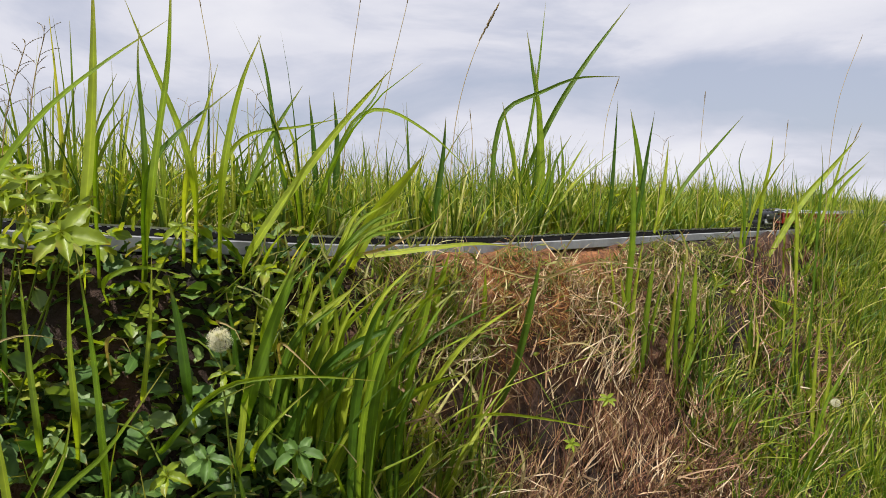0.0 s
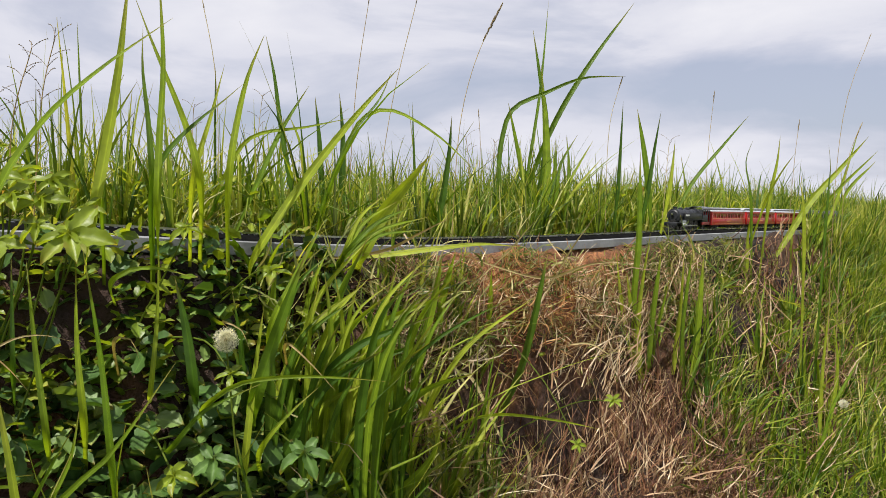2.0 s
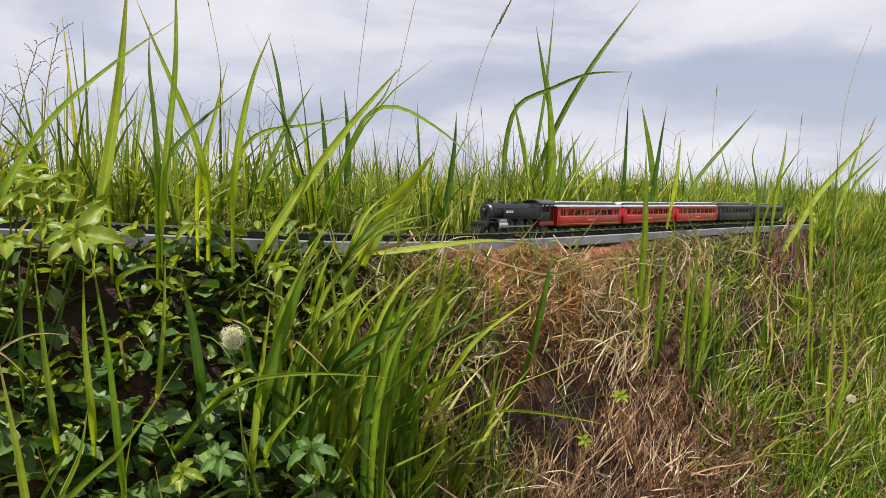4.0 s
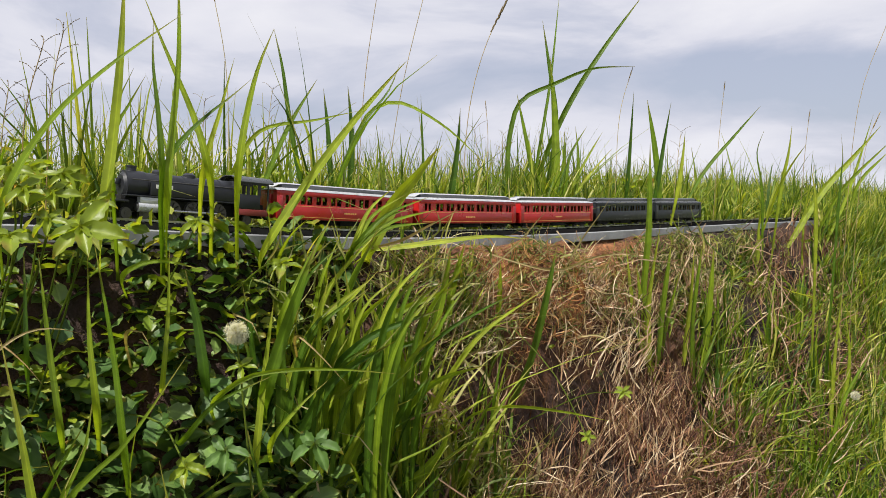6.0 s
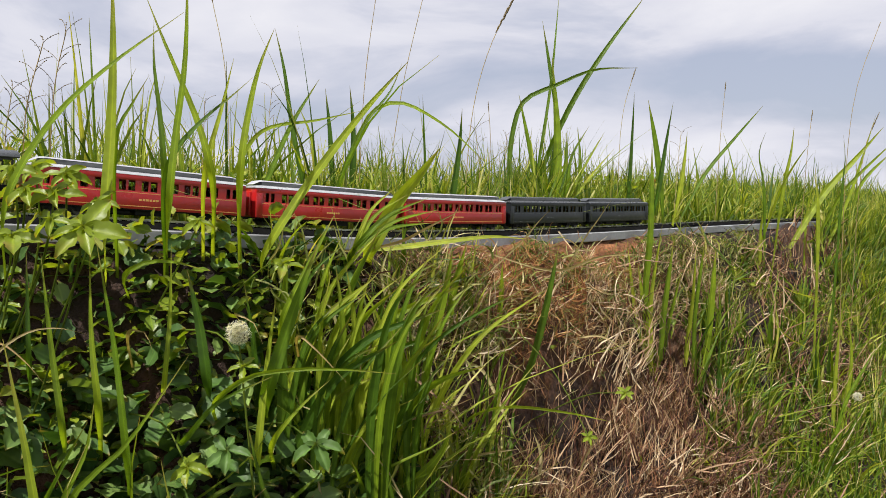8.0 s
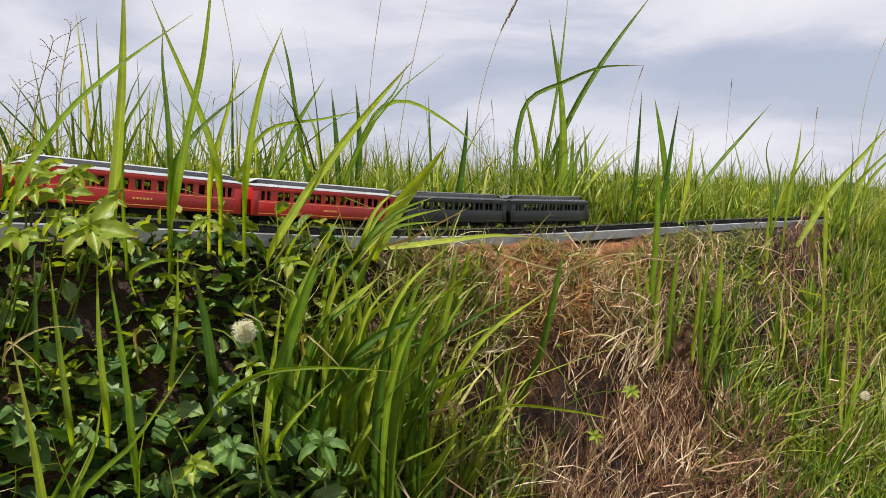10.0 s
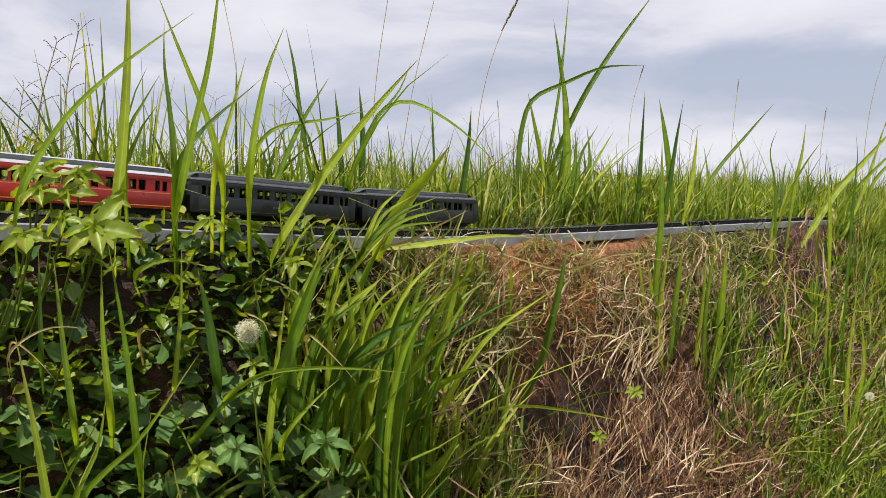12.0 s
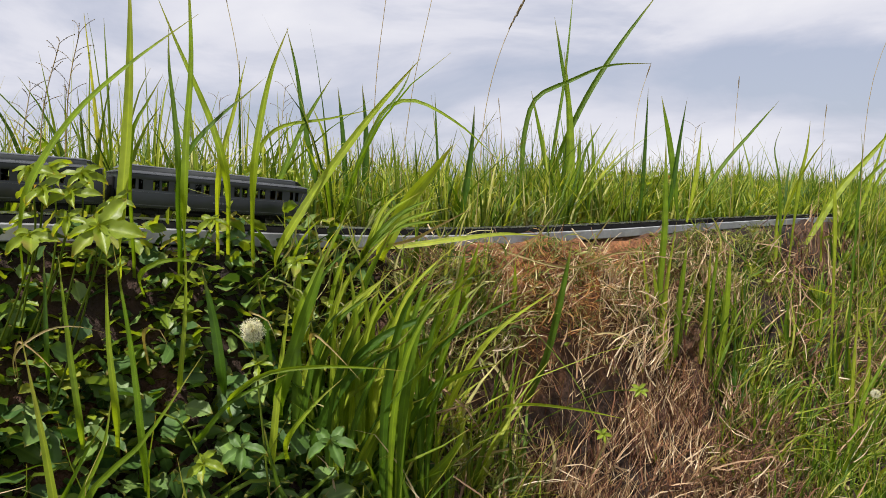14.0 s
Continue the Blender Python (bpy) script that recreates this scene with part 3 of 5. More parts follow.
def locomotive():
    """A tank engine: low front deck, long boiler between side tanks, cab open at the back."""
    root = tagged(new("steam_locomotive", None), "black model steam locomotive with white figures and a red cab frame", "locomotive")
    root.empty_display_size = 0.03
    wheels = []
    bm = bmesh.new()
    tube_bm(bm, (-0.040, 0, 0.0300), (0.050, 0, 0.0300), 0.0128, None, 36)
    for x in (-0.022, -0.004, 0.014, 0.032):
        tube_bm(bm, (x - 0.0007, 0, 0.0300), (x + 0.0007, 0, 0.0300), 0.0132, None, 36)
    part("boiler", bm, M_BLACK, root, "glossy black boiler with bands")
    bm = bmesh.new()
    tube_bm(bm, (0.050, 0, 0.0300), (0.067, 0, 0.0300), 0.0136, None, 36)
    tube_bm(bm, (0.067, 0, 0.0300), (0.0692, 0, 0.0300), 0.0118, 0.0095, 32)
    tube_bm(bm, (0.0692, 0, 0.0300), (0.0705, 0, 0.0300), 0.0032, 0.0024, 16)
    part("smokebox", bm, M_BLACK, root, "black smokebox with round door")
    bm = bmesh.new()
    tube_bm(bm, (0.060, 0, 0.0420), (0.060, 0, 0.0470), 0.0044, 0.0038, 20)
    tube_bm(bm, (0.060, 0, 0.0466), (0.060, 0, 0.0480), 0.0047, 0.0047, 20)
    part("chimney", bm, M_BLACK, root)
    for x, r in ((0.036, 0.0055), (0.006, 0.0062)):
        bm = bmesh.new()
        tube_bm(bm, (x, 0, 0.0400), (x, 0, 0.0445), r, r * 0.96, 20)
        tube_bm(bm, (x, 0, 0.0445), (x, 0, 0.0465), r * 0.96, r * 0.5, 20)
        part("dome", bm, M_BLACK, root)
    bm = bmesh.new()
    box_bm(bm, 0.0695, 0.0735, -0.0030, 0.0030, 0.0300, 0.0355, 0.0008)
    lamp = part("headlamp", bm, M_BLACK, root)
    bm = bmesh.new()
    tube_bm(bm, (0.0735, 0, 0.0328), (0.0740, 0, 0.0328), 0.0021, None, 16)
    part("lens", bm, M_STEEL, lamp, "pale lamp glass")
    for y in (-1, 1):
        bm = bmesh.new()
        a, b = sorted((y * 0.0162, y * 0.0125))
        box_bm(bm, -0.036, 0.048, a, b, 0.0215, 0.0350, 0.0012)
        tank = part("side_tank", bm, M_BLACK, root, "black side tank")
        bm = bmesh.new()
        a, b = sorted((y * 0.0162, y * 0.0165))
        for k in range(4):
            box_bm(bm, 0.028 + k * 0.0042, 0.0308 + k * 0.0042, a, b, 0.0285, 0.0320)
        part("figures", bm, M_WHITEP, tank, "white number bars")
        bm = bmesh.new()
        tube_bm(bm, (-0.034, y * 0.0166, 0.0352), (0.064, y * 0.0150, 0.0352), 0.0005, None, 8)
        part("handrail", bm, M_WHEEL, root)
        bm = bmesh.new()
        a, b = sorted((y * 0.0168, y * 0.0085))
        box_bm(bm, -0.040, 0.070, a, b, 0.0200, 0.0214, 0.0004)
        part("running_board", bm, M_BLACK, root)
        bm = bmesh.new()
        a, b = sorted((y * 0.0162, y * 0.0080))
        tube_bm(bm, (0.040, y * 0.0125, 0.0112), (0.058, y * 0.0125, 0.0112), 0.0048, None, 20)
        box_bm(bm, 0.041, 0.057, a, b, 0.0140, 0.0200, 0.0006)
        cyl = part("cylinder", bm, M_SILVER, root, "pale grey cylinder block")
        bm = bmesh.new()
        tube_bm(bm, (0.0585, y * 0.0125, 0.0112), (0.0597, y * 0.0125, 0.0112), 0.0042, 0.0032, 20)
        part("cylinder_cover", bm, M_WHEEL, cyl, "bright steel cover")
        bm = bmesh.new()
        box_bm(bm, -0.022, 0.040, y * 0.0120 - 0.0007, y * 0.0120 + 0.0007, 0.0080, 0.0100, 0.0003)
        part("side_rod", bm, M_STEEL, root, "bright steel rod")
        # cab side: lower panel, posts, upper panel; doorway at the back
        bm = bmesh.new()
        a, b = sorted((y * 0.0165, y * 0.0153))
        box_bm(bm, -0.062, -0.036, a, b, 0.0160, 0.0305, 0.0003)
        box_bm(bm, -0.071, -0.036, a, b, 0.0405, 0.0430, 0.0003)
        for x0, x1 in ((-0.0625, -0.0590), (-0.0500, -0.0470), (-0.0395, -0.0360), (-0.0715, -0.0700)):
            box_bm(bm, x0, x1, a, b, 0.0160 if x0 < -0.07 else 0.0303, 0.0407)
        part("cab_side", bm, M_BLACK, root, "black cab side with open window and doorway")
        bm = bmesh.new()
        a, b = sorted((y * 0.0166, y * 0.0120))
        box_bm(bm, -0.071, -0.036, a, b, 0.0095, 0.0158, 0.0004)
        part("cab_step", bm, M_REDFRAME, root, "dull red cab frame")
    bm = bmesh.new()
    box_bm(bm, -0.0370, -0.0360, -0.0152, 0.0152, 0.0160, 0.0430, 0.0003)
    part("cab_front", bm, M_BLACK, root)
    bm = bmesh.new()
    arc_roof(bm, -0.0755, -0.0335, 0.0182, 0.0430, 0.0062)
    part("cab_roof", bm, M_SLATEROOF, root, "dark grey curved cab roof")
    bm = bmesh.new()
    box_bm(bm, -0.0715, 0.070, -0.0062, 0.0062, 0.0070, 0.0212, 0.0006)
    box_bm(bm, -0.0715, -0.036, -0.0150, 0.0150, 0.0150, 0.0162, 0.0003)
    part("frame", bm, M_CHASSIS, root)
    bm = bmesh.new()
    box_bm(bm, 0.066, 0.0830, -0.0155, 0.0155, 0.0145, 0.0165, 0.0004)
    box_bm(bm, 0.0815, 0.0840, -0.0160, 0.0160, 0.0090, 0.0160, 0.0005)
    part("front_deck", bm, M_BLACK, root, "low black front deck with buffer beam")
    bm = bmesh.new()
    for k in range(-4, 5):
        tube_bm(bm, (0.0838, k * 0.0032, 0.0095), (0.0925 - abs(k) * 0.0012, k * 0.0026, 0.0014), 0.0007, None, 6)
    box_bm(bm, 0.0835, 0.0920, -0.0110, 0.0110, 0.0010, 0.0022, 0.0003)
    part("pilot", bm, M_CHASSIS, root, "black slatted pilot")
    bm = bmesh.new()
    box_bm(bm, -0.0770, -0.0715, -0.0016, 0.0016, 0.0075, 0.0095, 0.0003)
    part("coupler", bm, M_CHASSIS, root)
    for x in (-0.020, 0.003, 0.026):
        wheels.append((wheel_set(root, 0.0095, 0.0165, 10), x, 0.0095))
    for x in (-0.052, 0.050, 0.066):
        wheels.append((wheel_set(root, 0.0048), x, 0.0048))
    return root, wheels


red_label = "red model passenger coach with pale grey clerestory roof"
slate_label = "slate grey model passenger coach with dark clerestory roof"
TRAIN = []  # thing, wheels, place of its middle behind the front of the first coach, half the bogie spacing
TRAIN.append((*locomotive(), -0.0755, 0.035))
for k in range(5):
    made = coach(M_RED, M_SILVER, red_label, True) if k < 3 else coach(M_SLATE, M_SLATEROOF, slate_label, False)
    TRAIN.append((*made, COACH_PITCH * (k + 0.5), 0.066))

RUN_T = [0, 0.5, 1, 1.5, 2, 2.5, 3, 4, 4.7, 5.3, 6, 6.5, 7, 7.5, 8, 9, 10.3, 11.5, 12, 12.5, 13, 13.5, 14]
RUN_S = [9.75, 9.08, 8.46, 7.83, 7.17, 6.46, 5.72, 4.26, 3.24, 2.44, 1.79, 1.44, 1.165, 0.935, 0.70, 0.19, -0.50, -1.29, -1.65, -1.98, -2.33, -2.69, -3.0]


def run(t):
    """How far along the line the front of the first coach stands, metres."""
    w = [(math.exp(-(k / 2) ** 2), float(np.interp(t + k * 0.12, RUN_T, RUN_S, left=None))) for k in range(-4, 5)]
    return PITCH * sum(a * b for a, b in w) / sum(a for a, _ in w)


def car_pose(s, half):
    a, b = on_line(s - half, 0, RAIL), on_line(s + half, 0, RAIL)
    x = (a - b).normalized()
    y = Vector((0, 0, 1)).cross(x).normalized()
    z = x.cross(y)
    m = Matrix((x, y, z)).transposed().to_4x4()
    m.translation = (a + b) / 2
    return m


# ---- plants ----
SWAYING = []
RNG = np.random.default_rng(11)


def rooted(s, q, sink=0.006):
    return np.array([place(a, b, ground_z(a, b) - sink) for a, b in zip(s, q)])


def field(name, label, n, s_range, q_range, h, w, lean, droop, mat, bias=(0, 0), rows=6, keep=None, squeeze=1.0):
    """Stuff: n blades over a stretch of the plan."""
    s = RNG.uniform(*s_range, n)
    q = q_range[1] - (q_range[1] - q_range[0]) * RNG.uniform(0, 1, n) ** squeeze
    if keep:
        ok = np.array([keep(a, b) for a, b in zip(s, q)])
        s, q = s[ok], q[ok]
        n = len(s)
    base = rooted(s, q)
    height = RNG.uniform(*h, n) * RNG.uniform(0.75, 1.1, n)
    le = RNG.normal(0, lean, (n, 2)) * height[:, None] + np.array(bias) * height[:, None]
    me = ribbons(name, base, height, le, RNG.uniform(*w, n), RNG.uniform(*droop, n), mat, RNG, rows)
    return tagged(new(name, me), label, "grass", kind="stuff")


def seen(s, q):
    """Keeps the sowing to the wedge of meadow that lies before the camera."""
    x, y, _ = place(s, q, 0)
    return y > 0.2 and abs(x) < 0.75 * y + 0.12


def patchy(scale, floor):
    return lambda s, q: seen(s, q) and noise.noise((s * scale, q * scale, 8.0)) > floor


def tufts(name, label, n, each, s_range, q_range, h, w, mat, open_out=0.5, droop=(0.0, 0.35), rows=6, keep=None, tall=None):
    """Stuff: n tufts of grass, their blades leaning out from a shared foot."""
    s, q = RNG.uniform(*s_range, n), RNG.uniform(*q_range, n)
    ok = np.array([(keep or seen)(a, b) for a, b in zip(s, q)])
    s, q = s[ok], q[ok]
    foot, height = [], []
    lean = []
    for a, b in zip(s, q):
        k = int(RNG.integers(each[0], each[1] + 1))
        H = RNG.uniform(*h) * (tall(a, b) if tall else 1.0)
        z = ground_z(a, b) - 0.005
        for _ in range(k):
            c, r = RNG.uniform(0, 6.283), abs(RNG.normal(0, open_out))
            hh = H * RNG.uniform(0.55, 1.05)
            foot.append(place(a + 0.008 * r * math.cos(c), b + 0.008 * r * math.sin(c), z))
            height.append(hh / math.sqrt(1 + 0.5 * r * r))
            lean.append((math.cos(c) * r * hh * 0.8, math.sin(c) * r * hh * 0.8))
    m, lean = len(foot), np.array(lean)
    me = ribbons(name, np.array(foot), np.array(height), lean, RNG.uniform(*w, m), RNG.uniform(*droop, m), mat, RNG, rows)
    return tagged(new(name, me), label, "grass", kind="stuff")


# meadow behind the track
hump = lambda s, q: 0.55 + 1.25 * max(0, 0.35 + 1.2 * noise.noise((s * 3.3, q * 3.3, 4.0)))
below = lambda s, q: 1.0 if s > 2.05 else min(1.0, max(0.2, (q - 0.03) * 12))
tufts("meadow_grass", "bright green meadow grass behind the track", 2300, (7, 12), (-0.4, 4.2), (-1.2, -0.06), (0.07, 0.18), (0.0034, 0.0085), M_GRASS, 0.95, (0.0, 0.8), keep=patchy(5, -0.12), tall=hump)
tufts("meadow_grass", "bright green meadow grass behind the track", 1700, (7, 11), (-0.6, 6.0), (-3.2, -1.0), (0.08, 0.18), (0.0040, 0.0090), M_COARSE, 0.6, tall=hump)
tufts("far_grass", "pale green grass over the far meadow", 1500, (7, 11), (-2, 12), (-9, -2.4), (0.07, 0.15), (0.005, 0.009), M_FAR, 0.45, rows=4, tall=hump)
field("far_grass", "pale green grass over the far meadow", 6000, (-10, 60), (-60, -8), (0.08, 0.16), (0.02, 0.05), 0.30, (0.0, 0.2), M_FAR, rows=3, keep=seen)
tufts("meadow_grass", "green meadow grass beyond the line's far end", 1100, (8, 13), (3.2, 12.0), (-2.2, 0.15), (0.08, 0.18), (0.003, 0.007), M_GRASS, 0.45, rows=5, tall=hump)
field("thatch", "dry straw among the meadow grass", 6500, (-0.4, 4.0), (-1.2, -0.04), (0.02, 0.055), (0.0010, 0.0024), 0.9, (0.1, 0.6), M_STRAW, keep=seen)
tufts("tall_grass", "thick clump of tall grass behind the track", 52, (7, 12), (0.98, 1.24), (-0.32, -0.10), (0.15, 0.27), (0.0036, 0.0075), M_GRASS, 0.55, (0.0, 0.2))
tufts("tall_grass", "thick clump of tall grass behind the track", 60, (7, 12), (1.26, 1.75), (-0.40, -0.10), (0.13, 0.24), (0.0034, 0.0075), M_GRASS, 0.5, (0.0, 0.4))
tufts("tall_grass", "taller grass tufts standing over the meadow", 420, (4, 9), (0.2, 4.4), (-1.3, -0.08), (0.15, 0.27), (0.0034, 0.0080), M_GRASS, 0.42, (0.0, 0.25), keep=patchy(3.0, -0.1))
tufts("tall_grass", "thick grass at the bank's shoulder", 260, (6, 11), (-0.25, 0.80), (-0.45, -0.06), (0.09, 0.22), (0.003, 0.0068), M_GRASS, 0.5)
tufts("tall_grass", "thick green grass along the meadow's edge", 420, (8, 14), (0.75, 3.2), (-0.55, -0.07), (0.10, 0.19), (0.0034, 0.0080), M_GRASS, 0.6, (0.0, 0.5), keep=patchy(6, -0.12))
tufts("tall_grass", "taller grass a little way into the meadow", 420, (7, 12), (0.9, 5.0), (-1.6, -0.5), (0.15, 0.26), (0.0045, 0.0095), M_GRASS, 0.5, (0.0, 0.3), keep=patchy(2.5, -0.05))
tufts("tall_grass", "coarse deep green grass over the meadow", 330, (6, 10), (1.2, 3.6), (-0.95, -0.12), (0.14, 0.22), (0.0055, 0.0110), M_COARSE, 0.6, (0.0, 0.5), keep=patchy(5, -0.05))
tufts("tall_grass", "pale half-dry grass behind the track", 170, (6, 11), (-0.05, 0.95), (-0.40, -0.06), (0.06, 0.15), (0.0034, 0.0075), M_HAY, 0.8, (0.0, 0.6))
for at, wide, high in ((0.86, 0.10, 0.20), (1.55, 0.10, 0.21), (1.95, 0.16, 0.22), (2.45, 0.20, 0.25), (3.1, 0.30, 0.27)):
    tufts("tall_grass", "uneven clump of coarse grass in the meadow", 16, (7, 12), (at - wide, at + wide), (-0.50, -0.14), (high * 0.6, high), (0.0034, 0.0085), M_COARSE, 0.55, (0.0, 0.45))
# the wider ground, out to the sides and behind
field("far_grass", "rough grass over the lower ground", 5000, (-2.5, 4.0), (0.75, 3.0), (0.05, 0.14), (0.003, 0.007), 0.4, (0.0, 0.4), M_FAR, rows=4)
field("far_grass", "rough grass over the meadow's side", 5000, (-3.0, 0.2), (-3.0, -0.06), (0.05, 0.14), (0.003, 0.007), 0.4, (0.0, 0.4), M_FAR, rows=4, keep=lambda s, q: not seen(s, q))
# bank face
UP, OUT, RIGHT = np.array((0, 0, 1.0)), np.array((0.35, -0.94, 0.1)), np.array((0.97, 0.22, 0.0))


def straws(name, label, bundles, each, s_range, q_range, length, width, mat, angle, spread, apart=0.012, out=(0.0, 0.03), keep=None, sag=0.25, drop=0.0):
    """Stuff: bundles of loose stems on the bank's face; angle (mean, deviation) is each bundle's tilt from level, spread the stems' own."""
    s, q = RNG.uniform(*s_range, bundles), RNG.uniform(*q_range, bundles)
    ok = np.array([(keep or seen)(a, b) for a, b in zip(s, q)])
    s, q = s[ok], q[ok]
    k = len(s)
    centre = rooted(s, q, drop) + OUT * RNG.uniform(*out, (k, 1))
    tilt = RNG.normal(*angle, k)
    counts = RNG.integers(each[0], each[1] + 1, k)
    owner = np.repeat(np.arange(k), counts)
    n = len(owner)
    c = centre[owner] + RIGHT * RNG.normal(0, apart, (n, 1)) + UP * RNG.normal(0, apart * 1.3, (n, 1)) + OUT * RNG.normal(0, 0.006, (n, 1))
    a = (tilt[owner] + RNG.normal(0, spread, n))[:, None]
    d = RIGHT * np.cos(a) + UP * np.sin(a) + OUT * RNG.normal(0, 0.22, (n, 1))
    side = UP * np.cos(a) - RIGHT * np.sin(a)
    L = (RNG.uniform(*length, n) * RNG.uniform(0.6, 1.1, n))[:, None, None]
    u = np.linspace(0, 1, 6)[None, :, None]
    bend = (side * RNG.normal(0, sag, (n, 1)) - UP * np.abs(RNG.normal(0, sag * 0.6, (n, 1))))[:, None, :]
    wig = side[:, None, :] * RNG.normal(0, 0.012, (n, 6, 1)) * L
    mid = c[:, None, :] + d[:, None, :] * L * (u - 0.5) + bend * L * ((u - 0.5) ** 2 * 2) + wig
    r = RNG.normal(0, 1, (n, 3))
    across = np.cross(d, r)
    across /= np.linalg.norm(across, axis=1)[:, None]
    deep = np.cross(across, d)[:, None, :]
    w = RNG.uniform(*width, n)[:, None, None] * 0.5 * np.clip(1.15 - u ** 1.8, 0.2, 1)
    across = across[:, None, :]
    me = grid_mesh(name, np.stack([mid - across * w, mid + deep * w * 0.4, mid + across * w], 2), 6, 3, n, mat)
    return tagged(new(name, me), label, "straw", kind="stuff")


clump = lambda s, q: seen(s, q) and noise.noise((s * 13, q * 13, 8.0)) > -0.12
solid_mat = lambda s, q: seen(s, q) and noise.noise((s * 9, q * 11, 3.0)) > -0.02 and not (0.62 < s < 0.95 and 0.08 < q < 0.15)
hollow = lambda s, q: seen(s, q) and noise.noise((s * 16, q * 16, 6.0)) > -0.22
# pale thatch under the board, orange-brown roots, hanging stems in the hollow, a heap of reddish straw below
straws("straw", "pale matted straw on the lip of the bank", 330, (9, 18), (0.46, 1.6), (0.030, 0.078), (0.015, 0.05), (0.0010, 0.0028), M_HAY, (0.2, 0.9), 0.7, 0.010, (0.0, 0.015), seen, drop=0.014)
straws("straw", "bleached straw on the lip of the bank", 160, (7, 14), (0.50, 1.35), (0.030, 0.080), (0.02, 0.06), (0.0010, 0.0024), M_PINK, (0.3, 1.0), 0.6, 0.010, (0.0, 0.020), seen, drop=0.016)
straws("straw", "orange-brown root fibres showing in the bank", 60, (10, 20), (0.64, 0.90), (0.040, 0.075), (0.012, 0.04), (0.0007, 0.0018), M_ROOTS, (0.9, 0.8), 0.7, 0.012, (0.004, 0.022), seen, drop=0.012)
straws("straw", "dry reddish straw matted on the bank", 430, (12, 24), (0.42, 2.2), (0.05, 0.25), (0.02, 0.06), (0.0009, 0.0022), M_STRAW, (1.2, 0.7), 0.5, 0.013, (0.0, 0.018), solid_mat)
straws("straw", "upright dry stems hanging in the bank's hollow", 420, (7, 13), (0.62, 1.18), (0.08, 0.20), (0.03, 0.09), (0.0010, 0.0024), M_STRAW, (1.5, 0.35), 0.25, 0.014, (0.0, 0.02), hollow, 0.10)
straws("straw", "bleached stems standing on the bank", 190, (5, 11), (0.50, 1.35), (0.06, 0.25), (0.04, 0.10), (0.0010, 0.0026), M_PINK, (1.5, 0.35), 0.28, 0.010, (0.005, 0.035), clump, 0.15)
straws("straw", "brown matted stems on the bank's far stretch", 150, (8, 16), (1.45, 2.3), (0.035, 0.20), (0.03, 0.09), (0.0014, 0.0034), M_STRAW, (1.3, 0.6), 0.4, 0.018, (0.0, 0.02), seen)
straws("straw", "long bleached straws lying across the bank", 90, (1, 3), (0.46, 2.0), (0.05, 0.25), (0.06, 0.15), (0.0014, 0.0032), M_PINK, (0.3, 0.7), 0.5, 0.02, (0.015, 0.05), None, 0.2)
straws("straw", "heap of reddish straw low on the bank", 300, (12, 22), (0.62, 1.30), (0.15, 0.26), (0.03, 0.08), (0.0010, 0.0026), M_STRAW, (0.9, 0.8), 0.5, 0.014, (0.0, 0.03), seen)
straws("straw", "half-dry blades tangled over the bank", 120, (5, 10), (1.05, 2.7), (0.035, 0.32), (0.06, 0.15), (0.0024, 0.0055), M_GRASS, (1.2, 0.7), 0.45, 0.022, (0.0, 0.05), patchy(9, -0.25))
straws("straw", "bleached thin blades among the bank's grass", 60, (2, 4), (1.15, 2.9), (0.05, 0.34), (0.06, 0.17), (0.0014, 0.0030), M_PINK, (0.9, 0.6), 0.5, 0.03, (0.01, 0.07), None, 0.2)
tufts("bank_grass", "green grass growing on the bank face", 560, (5, 9), (1.05, 3.0), (0.035, 0.34), (0.08, 0.22), (0.0042, 0.0105), M_GRASS, 0.80, (0.0, 0.7), keep=patchy(7, 0.0), tall=below)
tufts("bank_grass", "short yellowish half-dry grass over the bank", 260, (6, 11), (1.0, 2.9), (0.035, 0.33), (0.03, 0.10), (0.0026, 0.0060), M_HAY, 1.1, keep=patchy(13, -0.05), tall=below)
tufts("bank_grass", "deep green grass in thick tufts on the bank", 300, (6, 11), (1.08, 2.7), (0.045, 0.32), (0.09, 0.21), (0.0036, 0.0085), M_COARSE, 0.5, (0.0, 0.4), keep=patchy(8, -0.1), tall=below)
tufts("bank_grass", "broad fresh grass standing before the bank", 80, (6, 11), (1.25, 2.4), (0.24, 0.42), (0.12, 0.30), (0.0040, 0.0085), M_GRASS, 0.65, (0.0, 0.4), keep=patchy(5, -0.1))
tufts("bank_grass", "yellow-green grass low on the bank", 200, (7, 12), (1.15, 2.0), (0.22, 0.36), (0.05, 0.14), (0.0024, 0.0050), M_GRASS, 0.9, (0.0, 0.6), keep=patchy(8, -0.1))
tufts("bank_grass", "yellowish half-dry grass under the board", 120, (7, 12), (0.5, 1.3), (0.045, 0.085), (0.015, 0.035), (0.0014, 0.0034), M_HAY, 1.1, keep=patchy(8, -0.2), tall=below)
tufts("bank_grass", "sparse green grass on the earth bank", 46, (4, 8), (0.5, 1.2), (0.035, 0.24), (0.03, 0.09), (0.0012, 0.0028), M_GRASS, 0.6, keep=patchy(6, -0.1))
tufts("bank_grass", "thick green grass at the bank's foot", 60, (5, 9), (0.34, 0.58), (0.10, 0.27), (0.10, 0.28), (0.0045, 0.0090), M_GRASS, 0.55)
tufts("bank_grass", "fresh grass on the bank's shoulder", 60, (6, 10), (0.34, 0.64), (0.04, 0.15), (0.05, 0.13), (0.0030, 0.0070), M_GRASS, 0.75, (0.0, 0.5))
